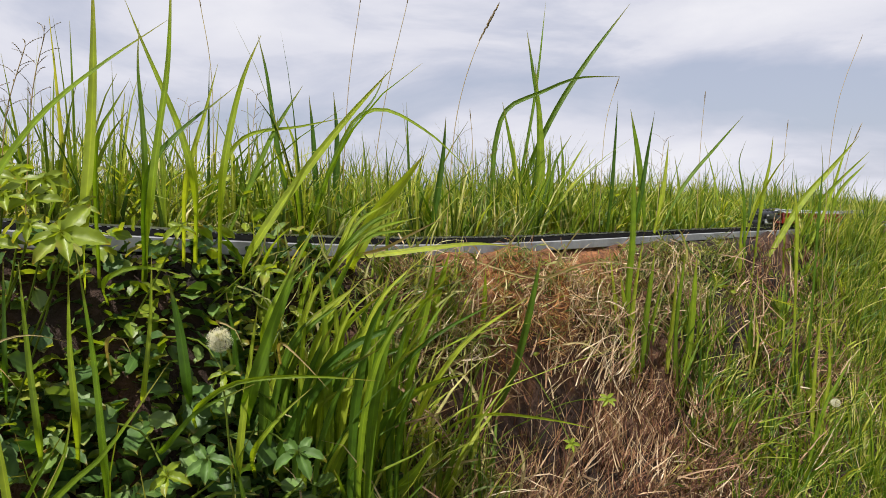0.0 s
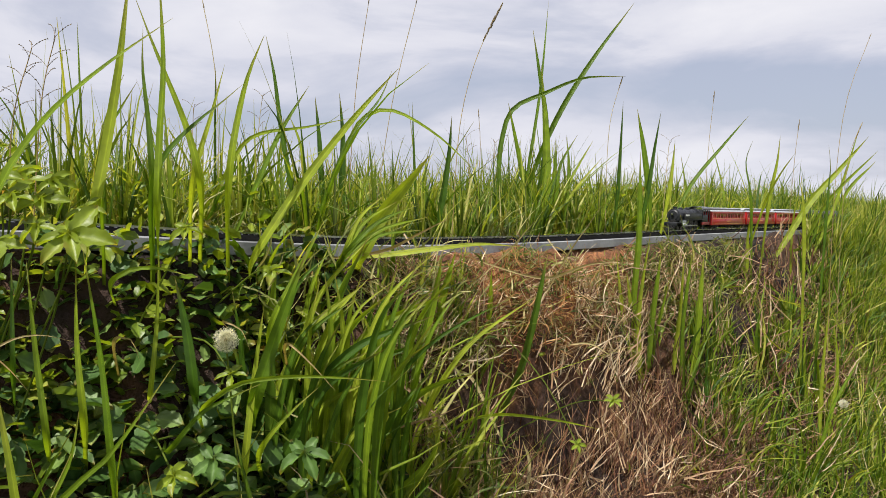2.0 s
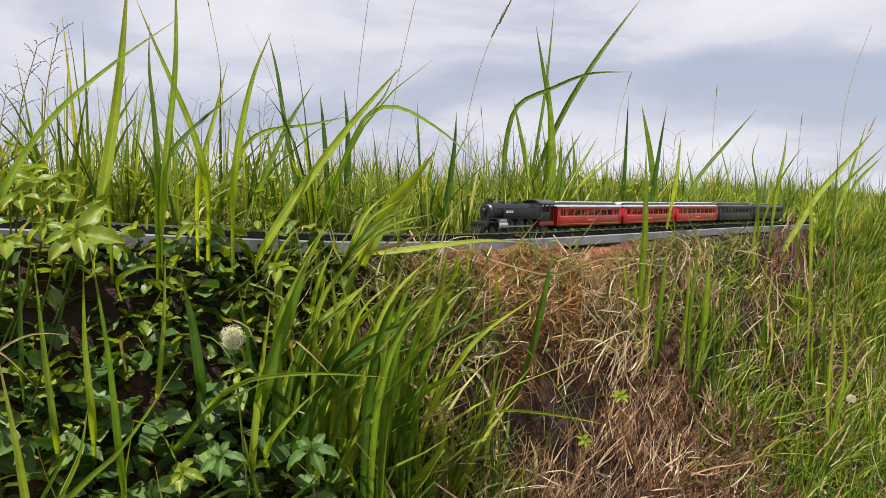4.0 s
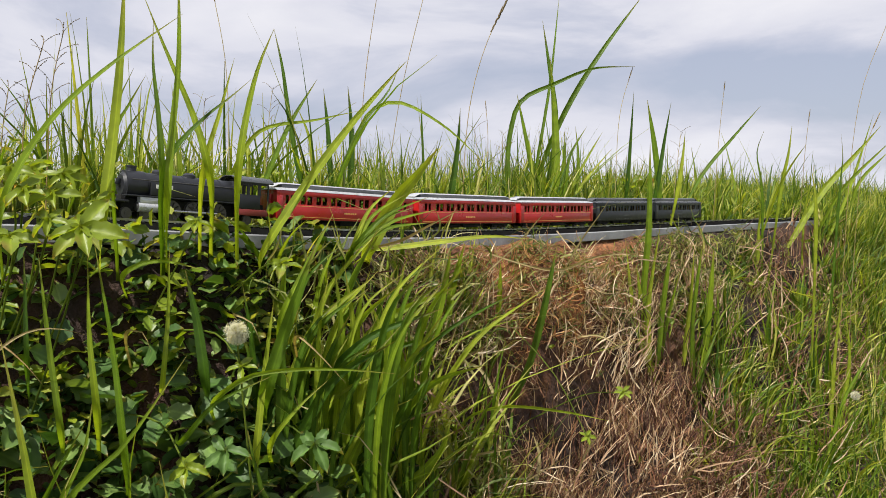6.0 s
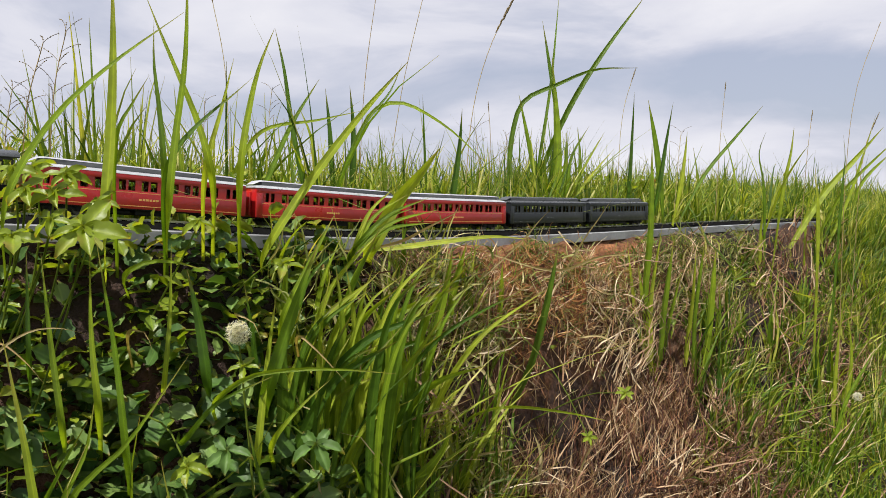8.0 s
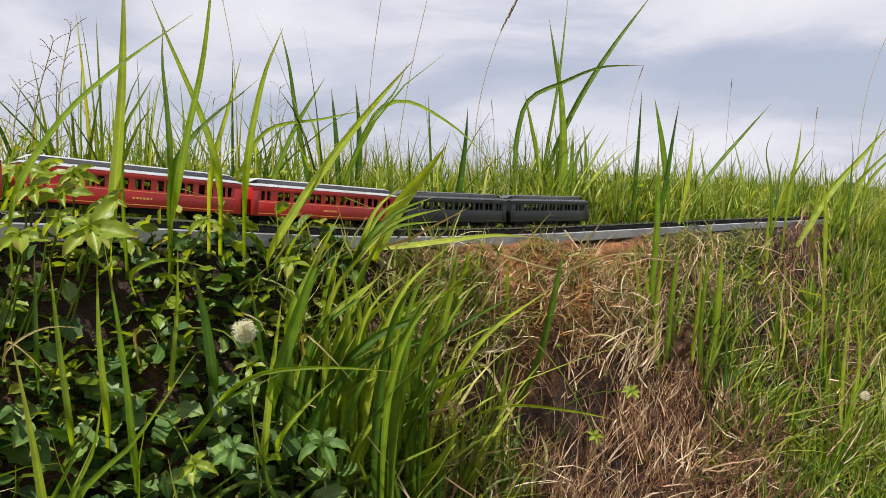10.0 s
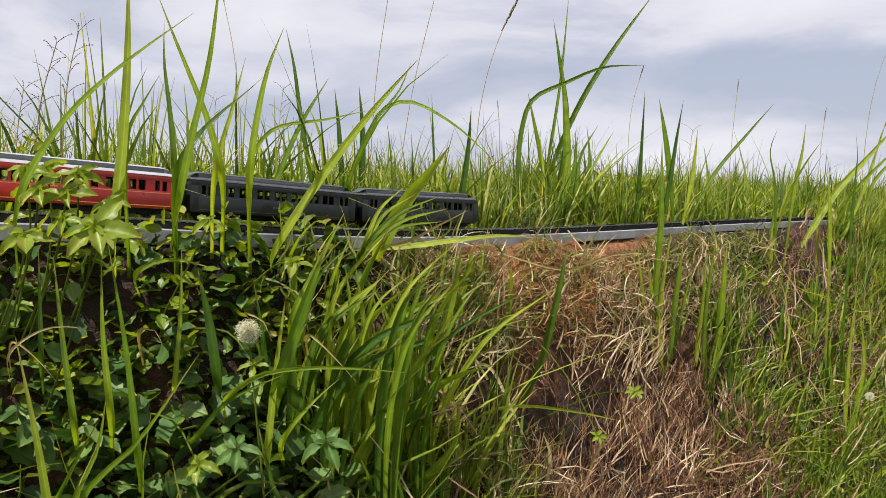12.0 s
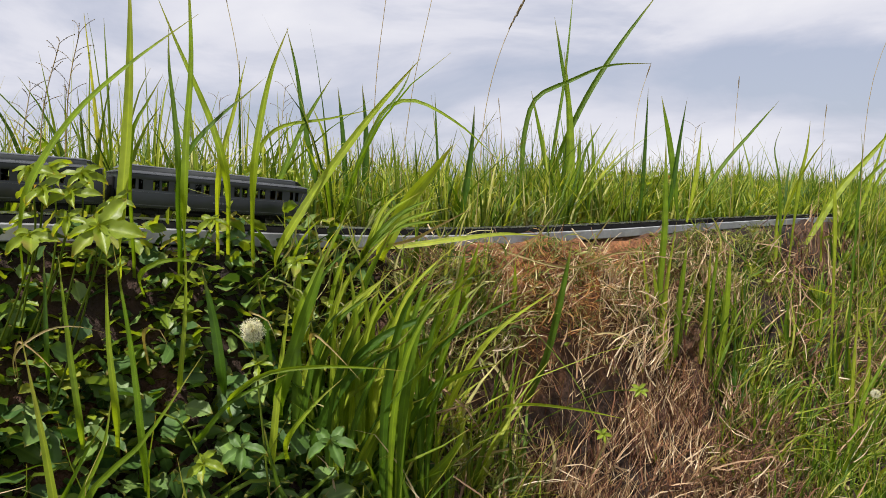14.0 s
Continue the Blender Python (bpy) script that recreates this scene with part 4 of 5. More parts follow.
straws("straw", "tangled half-dry blades on the bank's shoulder", 60, (8, 14), (0.34, 0.62), (0.035, 0.16), (0.03, 0.08), (0.0012, 0.0032), M_HAY, (1.0, 0.7), 0.5, 0.016, (0.0, 0.03), seen)
tufts("bank_grass", "dense tall green grass hiding the line's far end", 130, (8, 14), (1.95, 2.9), (0.04, 0.22), (0.10, 0.27), (0.0034, 0.0075), M_GRASS, 0.45)
tufts("bank_grass", "dense green grass closing over the board's far end", 150, (8, 13), (2.0, 3.1), (0.028, 0.10), (0.07, 0.15), (0.0036, 0.0075), M_GRASS, 0.6)
tufts("bank_grass", "short grass beside the board", 230, (4, 8), (0.1, 2.6), (0.036, 0.06), (0.01, 0.035), (0.0012, 0.0026), M_GRASS, 0.9, keep=patchy(6, -0.1))


# leaves
def leaf_verts(length, width, cup, lobes=0.0):
    """A leaf of 9 x 5 points along +X: folded midrib, toothed edge, a few waves, a pointed tip."""
    rows = []
    for i in range(9):
        u = i / 8
        w = width * 0.5 * (math.sin(math.pi * min(1, u * 0.92 + 0.05)) ** 0.8) * (1 + lobes * (-1) ** i) if 0 < i < 8 else width * 0.02
        wave = 0.035 * length * math.sin(u * 11)
        rows.append([(u * length, v * w, cup * length * (abs(v) * 0.35 - u * u * 0.7) + wave * abs(v)) for v in (-1, -0.5, 0, 0.5, 1)])
    return np.array(rows)


def leaf_cloud(name, label, spots, size, mat, tilt, lobes=0.10):
    """Many loose leaves at the spots, each turned its own way."""
    out = []
    for p in spots:
        L = RNG.uniform(*size)
        v = leaf_verts(L, L * RNG.uniform(0.5, 0.75), RNG.uniform(0.1, 0.5), lobes)
        m = Euler((RNG.normal(0, tilt), RNG.normal(-0.1, tilt), RNG.uniform(0, 6.28))).to_matrix()
        out.append(v @ np.array(m).T + p)
    me = grid_mesh(name, np.array(out), 9, 5, len(out), mat)
    return tagged(new(name, me), label, "plant", kind="stuff")


def herb_spots(n, s_range, q_range, up):
    s, q = RNG.uniform(*s_range, n), RNG.uniform(*q_range, n)
    return np.array([place(a, b, ground_z(a, b) + u) for a, b, u in zip(s, q, RNG.uniform(*up, n))])


# Leaf colour carries the light: dark clumps shaded, pale top and foot sunlit.
leaf_cloud("bank_herbs", "broad-leaved herbs shading the bank, dark green deepened for shade", herb_spots(1900, (-0.28, 0.42), (0.085, 0.25), (0.0, 0.07)), (0.014, 0.036), M_LEAF, 0.55)
leaf_cloud("bank_herbs", "dark herb leaves under the board's edge", herb_spots(1900, (-0.28, 0.45), (0.028, 0.12), (-0.012, 0.022)), (0.010, 0.026), M_LEAF, 0.6)
leaf_cloud("bank_herbs", "sunlit herb leaves on top of the bank, coloured brighter green", herb_spots(1000, (-0.2, 0.42), (0.035, 0.10), (-0.01, 0.05)), (0.009, 0.021), M_PALELEAF, 0.5)
leaf_cloud("bank_herbs", "leaves of low herbs along the meadow edge", herb_spots(260, (-0.1, 0.45), (-0.25, -0.06), (0.02, 0.09)), (0.008, 0.020), M_PALELEAF, 0.5)
leaf_cloud("bank_herbs", "small green herb leaves at the bank's foot", herb_spots(320, (0.0, 0.5), (0.2, 0.34), (0.0, 0.07)), (0.010, 0.024), M_LEAF, 0.5)
leaf_cloud("bank_herbs", "dark herb leaves low on the bank", herb_spots(1300, (-0.15, 0.46), (0.12, 0.33), (0.0, 0.06)), (0.014, 0.034), M_LEAF, 0.6)
leaf_cloud("bank_herbs", "sunlit herb leaves at the bank's foot, coloured paler", herb_spots(330, (0.0, 0.48), (0.20, 0.33), (0.03, 0.10)), (0.012, 0.028), M_PALELEAF, 0.5)
leaf_cloud("bank_herbs", "scattered small leaves on the dry bank", herb_spots(160, (0.6, 2.4), (0.04, 0.26), (0.0, 0.04)), (0.007, 0.016), M_PALELEAF, 0.6)


leaf_cloud("meadow_herb", "leafy herb standing among the tall grass", herb_spots(190, (1.30, 1.62), (-0.34, -0.14), (0.02, 0.12)), (0.010, 0.024), M_PALELEAF, 0.7)
straws("grass_stems", "loose green blades leaning across the herbs", 70, (2, 4), (-0.12, 0.44), (0.10, 0.30), (0.07, 0.18), (0.0022, 0.0052), M_GRASS, (1.0, 0.55), 0.4, 0.02, (0.02, 0.07), None, 0.25)
straws("grass_stems", "bleached stems caught among the herbs", 46, (1, 3), (-0.12, 0.50), (0.08, 0.30), (0.05, 0.14), (0.0012, 0.0030), M_PINK, (0.7, 0.7), 0.5, 0.02, (0.02, 0.06), None, 0.25)


def smooth_path(points, n):
    """A smooth curve through a few points."""
    P = [Vector(p) for p in points]
    P = [P[0] * 2 - P[1]] + P + [P[-1] * 2 - P[-2]]
    knots = [0.0]
    for a, b in zip(P, P[1:]):
        knots.append(knots[-1] + max((b - a).length, 1e-5) ** 0.5)
    real = [0.0]
    for a, b in zip(P[1:-1], P[2:-1]):
        real.append(real[-1] + (b - a).length)
    out = []
    for i in range(n):
        want = real[-1] * i / (n - 1)
        k = 1
        while k < len(real) - 1 and real[k] < want:
            k += 1
        f = (want - real[k - 1]) / max(real[k] - real[k - 1], 1e-6)
        t0, t1, t2, t3 = knots[k - 1:k + 3]
        p0, p1, p2, p3 = P[k - 1:k + 3]
        t = t1 + (t2 - t1) * f
        a1 = p0 * ((t1 - t) / (t1 - t0)) + p1 * ((t - t0) / (t1 - t0))
        a2 = p1 * ((t2 - t) / (t2 - t1)) + p2 * ((t - t1) / (t2 - t1))
        a3 = p2 * ((t3 - t) / (t3 - t2)) + p3 * ((t - t2) / (t3 - t2))
        b1 = a1 * ((t2 - t) / (t2 - t0)) + a2 * ((t - t0) / (t2 - t0))
        b2 = a2 * ((t3 - t) / (t3 - t1)) + a3 * ((t - t1) / (t3 - t1))
        out.append(b1 * ((t2 - t) / (t2 - t1)) + b2 * ((t - t1) / (t2 - t1)))
    return out


def blade_mesh(points, width, mat, stem=0.0, n=22):
    """A folded blade along a smooth path: narrow stem, widest at a third, drawn to a point."""
    path = smooth_path(points, n)
    verts = []
    for i, p in enumerate(path):
        t = (path[min(i + 1, n - 1)] - path[max(i - 1, 0)]).normalized()
        u = i / (n - 1)
        view = Vector((0.12, -1.0, 0.15))
        side = t.cross(view).normalized()
        out = side.cross(t).normalized()
        grow = min(1.0, 0.6 + max(0.0, u - stem) * 2.4)
        w = width * 0.5 * grow * max(0.04, 1 - max(0.0, (u - 0.35) / 0.65) ** 2.2)
        turn = 0.5 * math.sin(u * 2.2 + width * 900)
        side = side * math.cos(turn) + out * math.sin(turn)
        verts.append([p - side * w, p - side * w * 0.45 - out * w * 0.22, p - out * w * 0.40, p + side * w * 0.45 - out * w * 0.22, p + side * w])
    return verts, n


def hero(points, width, mat=None, label="broad bright green grass blade", sway=None, pivot=0, name="grass_blade", category="grass"):
    """One grass blade as a thing of its own: it rises from the ground through the points given."""
    P = [Vector(p) for p in points]
    d = P[0] - ORIGIN
    s, q = d.dot(ALONG), d.dot(ACROSS)
    g = ground_z(s, q) - 0.004
    n_stem = pivot
    if pivot:
        P[0].z = g
    elif P[0].z - g > 0.02:
        low = (P[1] - P[0]).normalized()
        foot = Vector((P[0].x - low.x * 0.1, P[0].y + 0.01, 0))
        fd = foot - ORIGIN
        foot.z = ground_z(fd.dot(ALONG), fd.dot(ACROSS)) - 0.004
        P = [foot] + P
        n_stem = 1
    total = sum((b - a).length for a, b in zip(P, P[1:]))
    stem = (P[1] - P[0]).length / total if n_stem else 0.0
    origin = P[n_stem]
    verts, n = blade_mesh([p - origin for p in P], width, mat, stem * 0.6)
    me = grid_mesh(name, np.array([[tuple(v) for v in row] for row in verts]), n, 5, 1, mat or M_BLADE)
    ob = tagged(new(name, me), label, category, "tall grass blades" if name == "grass_blade" else "")
    ob.location = origin
    bpy.context.view_layer.update()
    if sway:
        SWAYING.append((ob, sway))
    return ob


def breeze(amount, seed):
    """A gentle swing, degrees, through the whole clip."""
    r = random.Random(seed)
    a, b = r.uniform(0, 6.28), r.uniform(0, 6.28)
    return [(k * 0.5, amount * (0.7 * math.sin(1.9 * k * 0.5 + a) + 0.5 * math.sin(3.1 * k * 0.5 + b))) for k in range(29)]



hero([(-0.284, 0.563, 0.692), (-0.214, 0.430, 0.736), (-0.208, 0.434, 0.787), (-0.204, 0.438, 0.837), (-0.202, 0.443, 0.897)], 0.0085, sway=[(0, -3.3), (0.7, 3.0), (1.5, 7.1), (2.3, 1.5), (3, -3.2), (4, 3.0), (5, -3.0), (5.5, -1.5), (6, 1.1), (6.5, 0.0), (7, -3.8), (7.5, -8.2), (8, -3.0), (9, 2.3), (10.3, -3.0), (11, -3.9), (12, -1.5), (12.5, -3.9), (13.3, 0.0), (14, -2.1)], pivot=1)
hero([(-0.244, 0.603, 0.687), (-0.185, 0.461, 0.750), (-0.183, 0.465, 0.790), (-0.179, 0.469, 0.839), (-0.180, 0.474, 0.908)], 0.0074, sway=[(0, 3.2), (0.7, -2.0), (1.5, -6.9), (2.3, 3.0), (3, 10.3), (4, 1.3), (5, 5.5), (5.5, 3.0), (6, 1.0), (6.5, 0.0), (7, 3.0), (7.5, 6.7), (8, 3.0), (9, 5.5), (10.3, 9.7), (11, 12.1), (12, 9.7), (12.5, 13.2), (13.3, 6.4), (14, -0.7)], pivot=1)
hero([(-0.331, 0.511, 0.697), (-0.256, 0.401, 0.750), (-0.243, 0.403, 0.775), (-0.223, 0.405, 0.801), (-0.193, 0.407, 0.827), (-0.152, 0.410, 0.856)], 0.0068, sway=breeze(0.7, 3), pivot=1)
hero([(-0.247, 0.599, 0.688), (-0.205, 0.503, 0.769), (-0.208, 0.506, 0.810), (-0.212, 0.509, 0.847), (-0.212, 0.512, 0.878)], 0.0049, M_DARKBLADE, label="deep green grass blade", sway=breeze(1.0, 4), pivot=1)
hero([(-0.215, 0.631, 0.685), (-0.171, 0.503, 0.769), (-0.180, 0.506, 0.802), (-0.193, 0.508, 0.835), (-0.207, 0.511, 0.868), (-0.219, 0.513, 0.899)], 0.0063, sway=breeze(1.2, 5), pivot=1)
hero([(-0.275, 0.571, 0.691), (-0.239, 0.505, 0.797), (-0.229, 0.507, 0.816), (-0.216, 0.508, 0.837)], 0.0045, sway=breeze(1.0, 6), pivot=1)
hero([(-0.246, 0.599, 0.688), (-0.192, 0.484, 0.776), (-0.169, 0.486, 0.803), (-0.149, 0.487, 0.819), (-0.134, 0.488, 0.832)], 0.0060, M_DARKBLADE, label="deep green grass blade", sway=breeze(0.8, 7), pivot=1)
hero([(-0.196, 0.647, 0.683), (-0.164, 0.553, 0.770), (-0.157, 0.557, 0.816), (-0.148, 0.560, 0.852), (-0.135, 0.562, 0.883)], 0.0079, sway=breeze(1.0, 8), pivot=1)
hero([(-0.221, 0.623, 0.685), (-0.192, 0.553, 0.770), (-0.179, 0.557, 0.820), (-0.169, 0.560, 0.860)], 0.0049, sway=breeze(1.2, 9), pivot=1)
hero([(-0.179, 0.855, 0.782), (-0.192, 0.861, 0.852), (-0.200, 0.865, 0.908), (-0.211, 0.869, 0.956)], 0.0076, M_DARKBLADE, label="deep green grass blade", sway=breeze(0.8, 10))
hero([(-0.205, 0.804, 0.773), (-0.178, 0.809, 0.833), (-0.146, 0.813, 0.885)], 0.0079, M_DARKBLADE, label="deep green grass blade")
hero([(-0.155, 0.955, 0.777), (-0.159, 0.960, 0.840), (-0.165, 0.965, 0.897)], 0.0085, M_DARKBLADE, label="deep green grass blade")
hero([(-0.127, 0.954, 0.762), (-0.126, 0.960, 0.840), (-0.131, 0.965, 0.901)], 0.0102, M_DARKBLADE, label="deep green grass blade")
hero([(-0.167, 0.905, 0.776), (-0.176, 0.909, 0.828), (-0.191, 0.912, 0.865)], 0.0072)
hero([(-0.180, 0.667, 0.681), (-0.156, 0.598, 0.703), (-0.121, 0.602, 0.757), (-0.082, 0.607, 0.809), (-0.052, 0.609, 0.844), (-0.031, 0.611, 0.867)], 0.0086, pivot=1)
hero([(-0.137, 0.904, 0.769), (-0.107, 0.910, 0.839), (-0.070, 0.914, 0.887), (-0.055, 0.917, 0.923)], 0.0064, M_DARKBLADE, label="deep green grass blade")
hero([(-0.119, 0.908, 0.809), (-0.092, 0.912, 0.861), (-0.059, 0.912, 0.871), (0.001, 0.910, 0.841), (0.064, 0.906, 0.783)], 0.0057)
hero([(-0.254, 0.803, 0.760), (-0.215, 0.808, 0.823), (-0.148, 0.809, 0.837), (-0.095, 0.810, 0.848)], 0.0051)
hero([(-0.027, 1.006, 0.787), (-0.029, 1.010, 0.837), (-0.031, 1.015, 0.896)], 0.0046, M_DARKBLADE, label="deep green grass blade")
hero([(-0.086, 0.758, 0.671), (-0.077, 0.718, 0.693), (-0.050, 0.722, 0.741), (-0.023, 0.724, 0.774), (-0.004, 0.726, 0.799)], 0.0174, pivot=1)
hero([(0.013, 1.003, 0.750), (0.023, 1.009, 0.820), (0.027, 1.013, 0.876)], 0.0098, M_DARKBLADE, label="deep green grass blade")
hero([(-0.103, 0.738, 0.670), (-0.090, 0.678, 0.694), (-0.056, 0.680, 0.729), (-0.014, 0.682, 0.747)], 0.0055, pivot=1)
hero([(-0.103, 0.742, 0.670), (-0.090, 0.678, 0.694), (-0.063, 0.680, 0.724), (-0.028, 0.681, 0.737)], 0.0055, pivot=1)
hero([(-0.104, 0.738, 0.670), (-0.090, 0.678, 0.694), (-0.052, 0.680, 0.722), (-0.005, 0.681, 0.735)], 0.0055, pivot=1)
hero([(-0.102, 0.742, 0.670), (-0.090, 0.678, 0.694), (-0.068, 0.681, 0.730), (-0.036, 0.682, 0.750)], 0.0055, pivot=1)
hero([(-0.101, 0.742, 0.670), (-0.090, 0.678, 0.694), (-0.073, 0.681, 0.734), (-0.047, 0.683, 0.758)], 0.0055, pivot=1)
hero([(-0.103, 0.738, 0.670), (-0.090, 0.678, 0.694), (-0.055, 0.679, 0.716), (-0.011, 0.680, 0.722)], 0.0055, pivot=1)
hero([(-0.061, 0.778, 0.689), (-0.003, 0.778, 0.696), (0.056, 0.779, 0.702), (0.099, 0.778, 0.699)], 0.0077, label="pale green grass leaf lying across the board")
hero([(0.206, 1.354, 0.750), (0.225, 1.365, 0.889), (0.210, 1.375, 1.012), (0.198, 1.381, 1.092)], 0.0121, M_DARKBLADE, label="deep green grass blade", sway=breeze(0.6, 12))
hero([(0.186, 1.358, 0.800), (0.214, 1.372, 0.967), (0.234, 1.386, 1.151)], 0.0062, M_DARKBLADE, label="deep green grass blade", sway=breeze(0.8, 13))
hero([(0.199, 1.359, 0.811), (0.253, 1.368, 0.928), (0.320, 1.377, 1.034), (0.404, 1.386, 1.146)], 0.0121, M_DARKBLADE, label="deep green grass blade", sway=breeze(0.5, 14))
hero([(0.123, 1.305, 0.766), (0.130, 1.313, 0.863), (0.152, 1.318, 0.927), (0.216, 1.321, 0.959), (0.286, 1.323, 0.987), (0.369, 1.323, 0.991)], 0.0093, M_DARKBLADE, label="deep green grass blade", sway=breeze(0.4, 15))
hero([(0.179, 1.304, 0.750), (0.163, 1.311, 0.841), (0.143, 1.319, 0.940)], 0.0116)
hero([(0.216, 1.304, 0.750), (0.216, 1.314, 0.873), (0.206, 1.325, 1.013)], 0.0163)
hero([(0.233, 1.304, 0.745), (0.243, 1.310, 0.820), (0.276, 1.314, 0.879)], 0.0077)
hero([(0.238, 1.304, 0.745), (0.265, 1.308, 0.798), (0.306, 1.314, 0.868)], 0.0070)
hero([(0.222, 1.304, 0.745), (0.233, 1.309, 0.809), (0.233, 1.314, 0.868)], 0.0077)
hero([(0.243, 1.303, 0.739), (0.281, 1.307, 0.787), (0.324, 1.311, 0.836)], 0.0064)
hero([(0.195, 1.304, 0.745), (0.179, 1.308, 0.798), (0.163, 1.311, 0.836)], 0.0064)
hero([(0.254, 1.304, 0.745), (0.260, 1.310, 0.820), (0.254, 1.314, 0.879)], 0.0064)
hero([(0.380, 1.406, 0.767), (0.387, 1.414, 0.871), (0.392, 1.421, 0.960)], 0.0100, M_DARKBLADE, label="deep green grass blade", sway=breeze(0.6, 16))
hero([(0.414, 1.305, 0.755), (0.405, 1.311, 0.841), (0.391, 1.318, 0.929)], 0.0128, sway=breeze(0.6, 17))
hero([(0.410, 1.305, 0.766), (0.424, 1.312, 0.852), (0.437, 1.318, 0.925)], 0.0093, M_DARKBLADE, label="deep green grass blade")
hero([(0.451, 1.305, 0.766), (0.459, 1.310, 0.820), (0.464, 1.314, 0.870)], 0.0083)
hero([(0.573, 1.508, 0.793), (0.641, 1.515, 0.874), (0.703, 1.520, 0.944)], 0.0082, M_DARKBLADE, label="deep green grass blade", sway=breeze(0.5, 18))
hero([(0.703, 1.506, 0.768), (0.693, 1.512, 0.843), (0.709, 1.516, 0.889)], 0.0096)
hero([(0.747, 1.506, 0.768), (0.763, 1.512, 0.843), (0.770, 1.517, 0.899)], 0.0121)
hero([(0.741, 1.506, 0.762), (0.772, 1.510, 0.818), (0.803, 1.514, 0.860)], 0.0107)
hero([(0.767, 1.404, 0.744), (0.761, 1.408, 0.790), (0.763, 1.409, 0.808)], 0.0125)
hero([(0.877, 1.507, 0.781), (0.882, 1.511, 0.830), (0.878, 1.515, 0.880)], 0.0082, M_DARKBLADE, label="deep green grass blade")
hero([(0.849, 1.673, 0.618), (0.937, 1.680, 0.757), (1.004, 1.682, 0.833), (1.074, 1.684, 0.915)], 0.0155, sway=breeze(0.5, 19))
hero([(0.956, 1.782, 0.625), (1.041, 1.786, 0.757), (1.170, 1.791, 0.889)], 0.0119)
hero([(1.047, 1.864, 0.603), (1.106, 1.869, 0.742), (1.176, 1.881, 0.965)], 0.0086)
hero([(1.209, 2.034, 0.624), (1.239, 2.040, 0.775), (1.327, 2.042, 0.875)], 0.0125)
hero([(0.901, 1.701, 0.573), (0.905, 1.705, 0.701), (0.923, 1.707, 0.799)], 0.0105)
hero([(0.699, 1.510, 0.593), (0.703, 1.511, 0.681), (0.716, 1.511, 0.756)], 0.0101)
hero([(0.341, 1.108, 0.476), (0.331, 1.111, 0.569), (0.339, 1.117, 0.699), (0.340, 1.124, 0.833)], 0.0124)
hero([(0.340, 1.103, 0.467), (0.315, 1.104, 0.552), (0.298, 1.108, 0.677)], 0.0093)
hero([(0.340, 1.103, 0.467), (0.338, 1.105, 0.570), (0.355, 1.109, 0.700)], 0.0099)
hero([(0.352, 1.111, 0.465), (0.364, 1.113, 0.569), (0.376, 1.115, 0.671)], 0.0121)
hero([(0.346, 1.107, 0.466), (0.330, 1.108, 0.551), (0.317, 1.108, 0.635)], 0.0120)
hero([(0.360, 1.123, 0.472), (0.377, 1.124, 0.548), (0.394, 1.124, 0.624)], 0.0112)
hero([(0.448, 1.163, 0.412), (0.460, 1.166, 0.531), (0.468, 1.170, 0.658)], 0.0127)
hero([(0.429, 1.152, 0.425), (0.430, 1.155, 0.543), (0.444, 1.159, 0.668)], 0.0115)
hero([(0.416, 1.158, 0.453), (0.428, 1.162, 0.581), (0.431, 1.162, 0.658)], 0.0105)
hero([(0.840, 1.440, 0.219), (0.849, 1.450, 0.416), (0.869, 1.459, 0.599)], 0.0098)
hero([(0.852, 1.439, 0.207), (0.879, 1.448, 0.391), (0.869, 1.450, 0.490)], 0.0083)
hero([(0.821, 1.430, 0.235), (0.799, 1.436, 0.394), (0.802, 1.438, 0.492)], 0.0075)
hero([(0.739, 1.309, 0.187), (0.797, 1.317, 0.356), (0.860, 1.320, 0.468)], 0.0069)
hero([(0.913, 1.477, 0.180), (0.934, 1.474, 0.207), (0.993, 1.470, 0.239)], 0.0054)
hero([(0.486, 1.102, 0.247), (0.489, 1.105, 0.362), (0.481, 1.104, 0.429)], 0.0101)
hero([(0.089, 0.867, 0.476), (0.114, 0.868, 0.535), (0.129, 0.868, 0.594), (0.147, 0.871, 0.683)], 0.0118, M_DARKBLADE, label="dark green folded grass blade")
hero([(-0.016, 0.778, 0.571), (0.001, 0.777, 0.637), (0.010, 0.775, 0.686)], 0.0091)
hero([(0.004, 0.803, 0.579), (0.011, 0.801, 0.633), (0.027, 0.800, 0.694)], 0.0087)
hero([(0.069, 0.862, 0.566), (0.073, 0.861, 0.625), (0.074, 0.858, 0.665)], 0.0070)
hero([(0.191, 0.928, 0.689), (0.211, 0.930, 0.717), (0.230, 0.933, 0.745)], 0.0034, M_STALK, label="pale dry grass blade")
hero([(0.099, 0.848, 0.694), (0.117, 0.850, 0.715), (0.132, 0.851, 0.731)], 0.0031, M_STALK, label="pale dry grass blade")
hero([(-0.050, 0.718, 0.699), (-0.014, 0.720, 0.717), (0.021, 0.721, 0.735)], 0.0039, M_STALK, label="pale dry grass blade")
hero([(0.150, 0.895, 0.650), (0.206, 0.896, 0.668), (0.258, 0.897, 0.672)], 0.0041, M_STALK, label="pale dry grass blade")
hero([(0.175, 0.964, 0.540), (0.222, 0.959, 0.549), (0.261, 0.951, 0.527)], 0.0030, M_STALK, label="pale dry grass blade")
hero([(0.064, 0.781, 0.401), (0.117, 0.777, 0.426), (0.155, 0.773, 0.452)], 0.0044, M_STALK, label="pale dry grass blade")
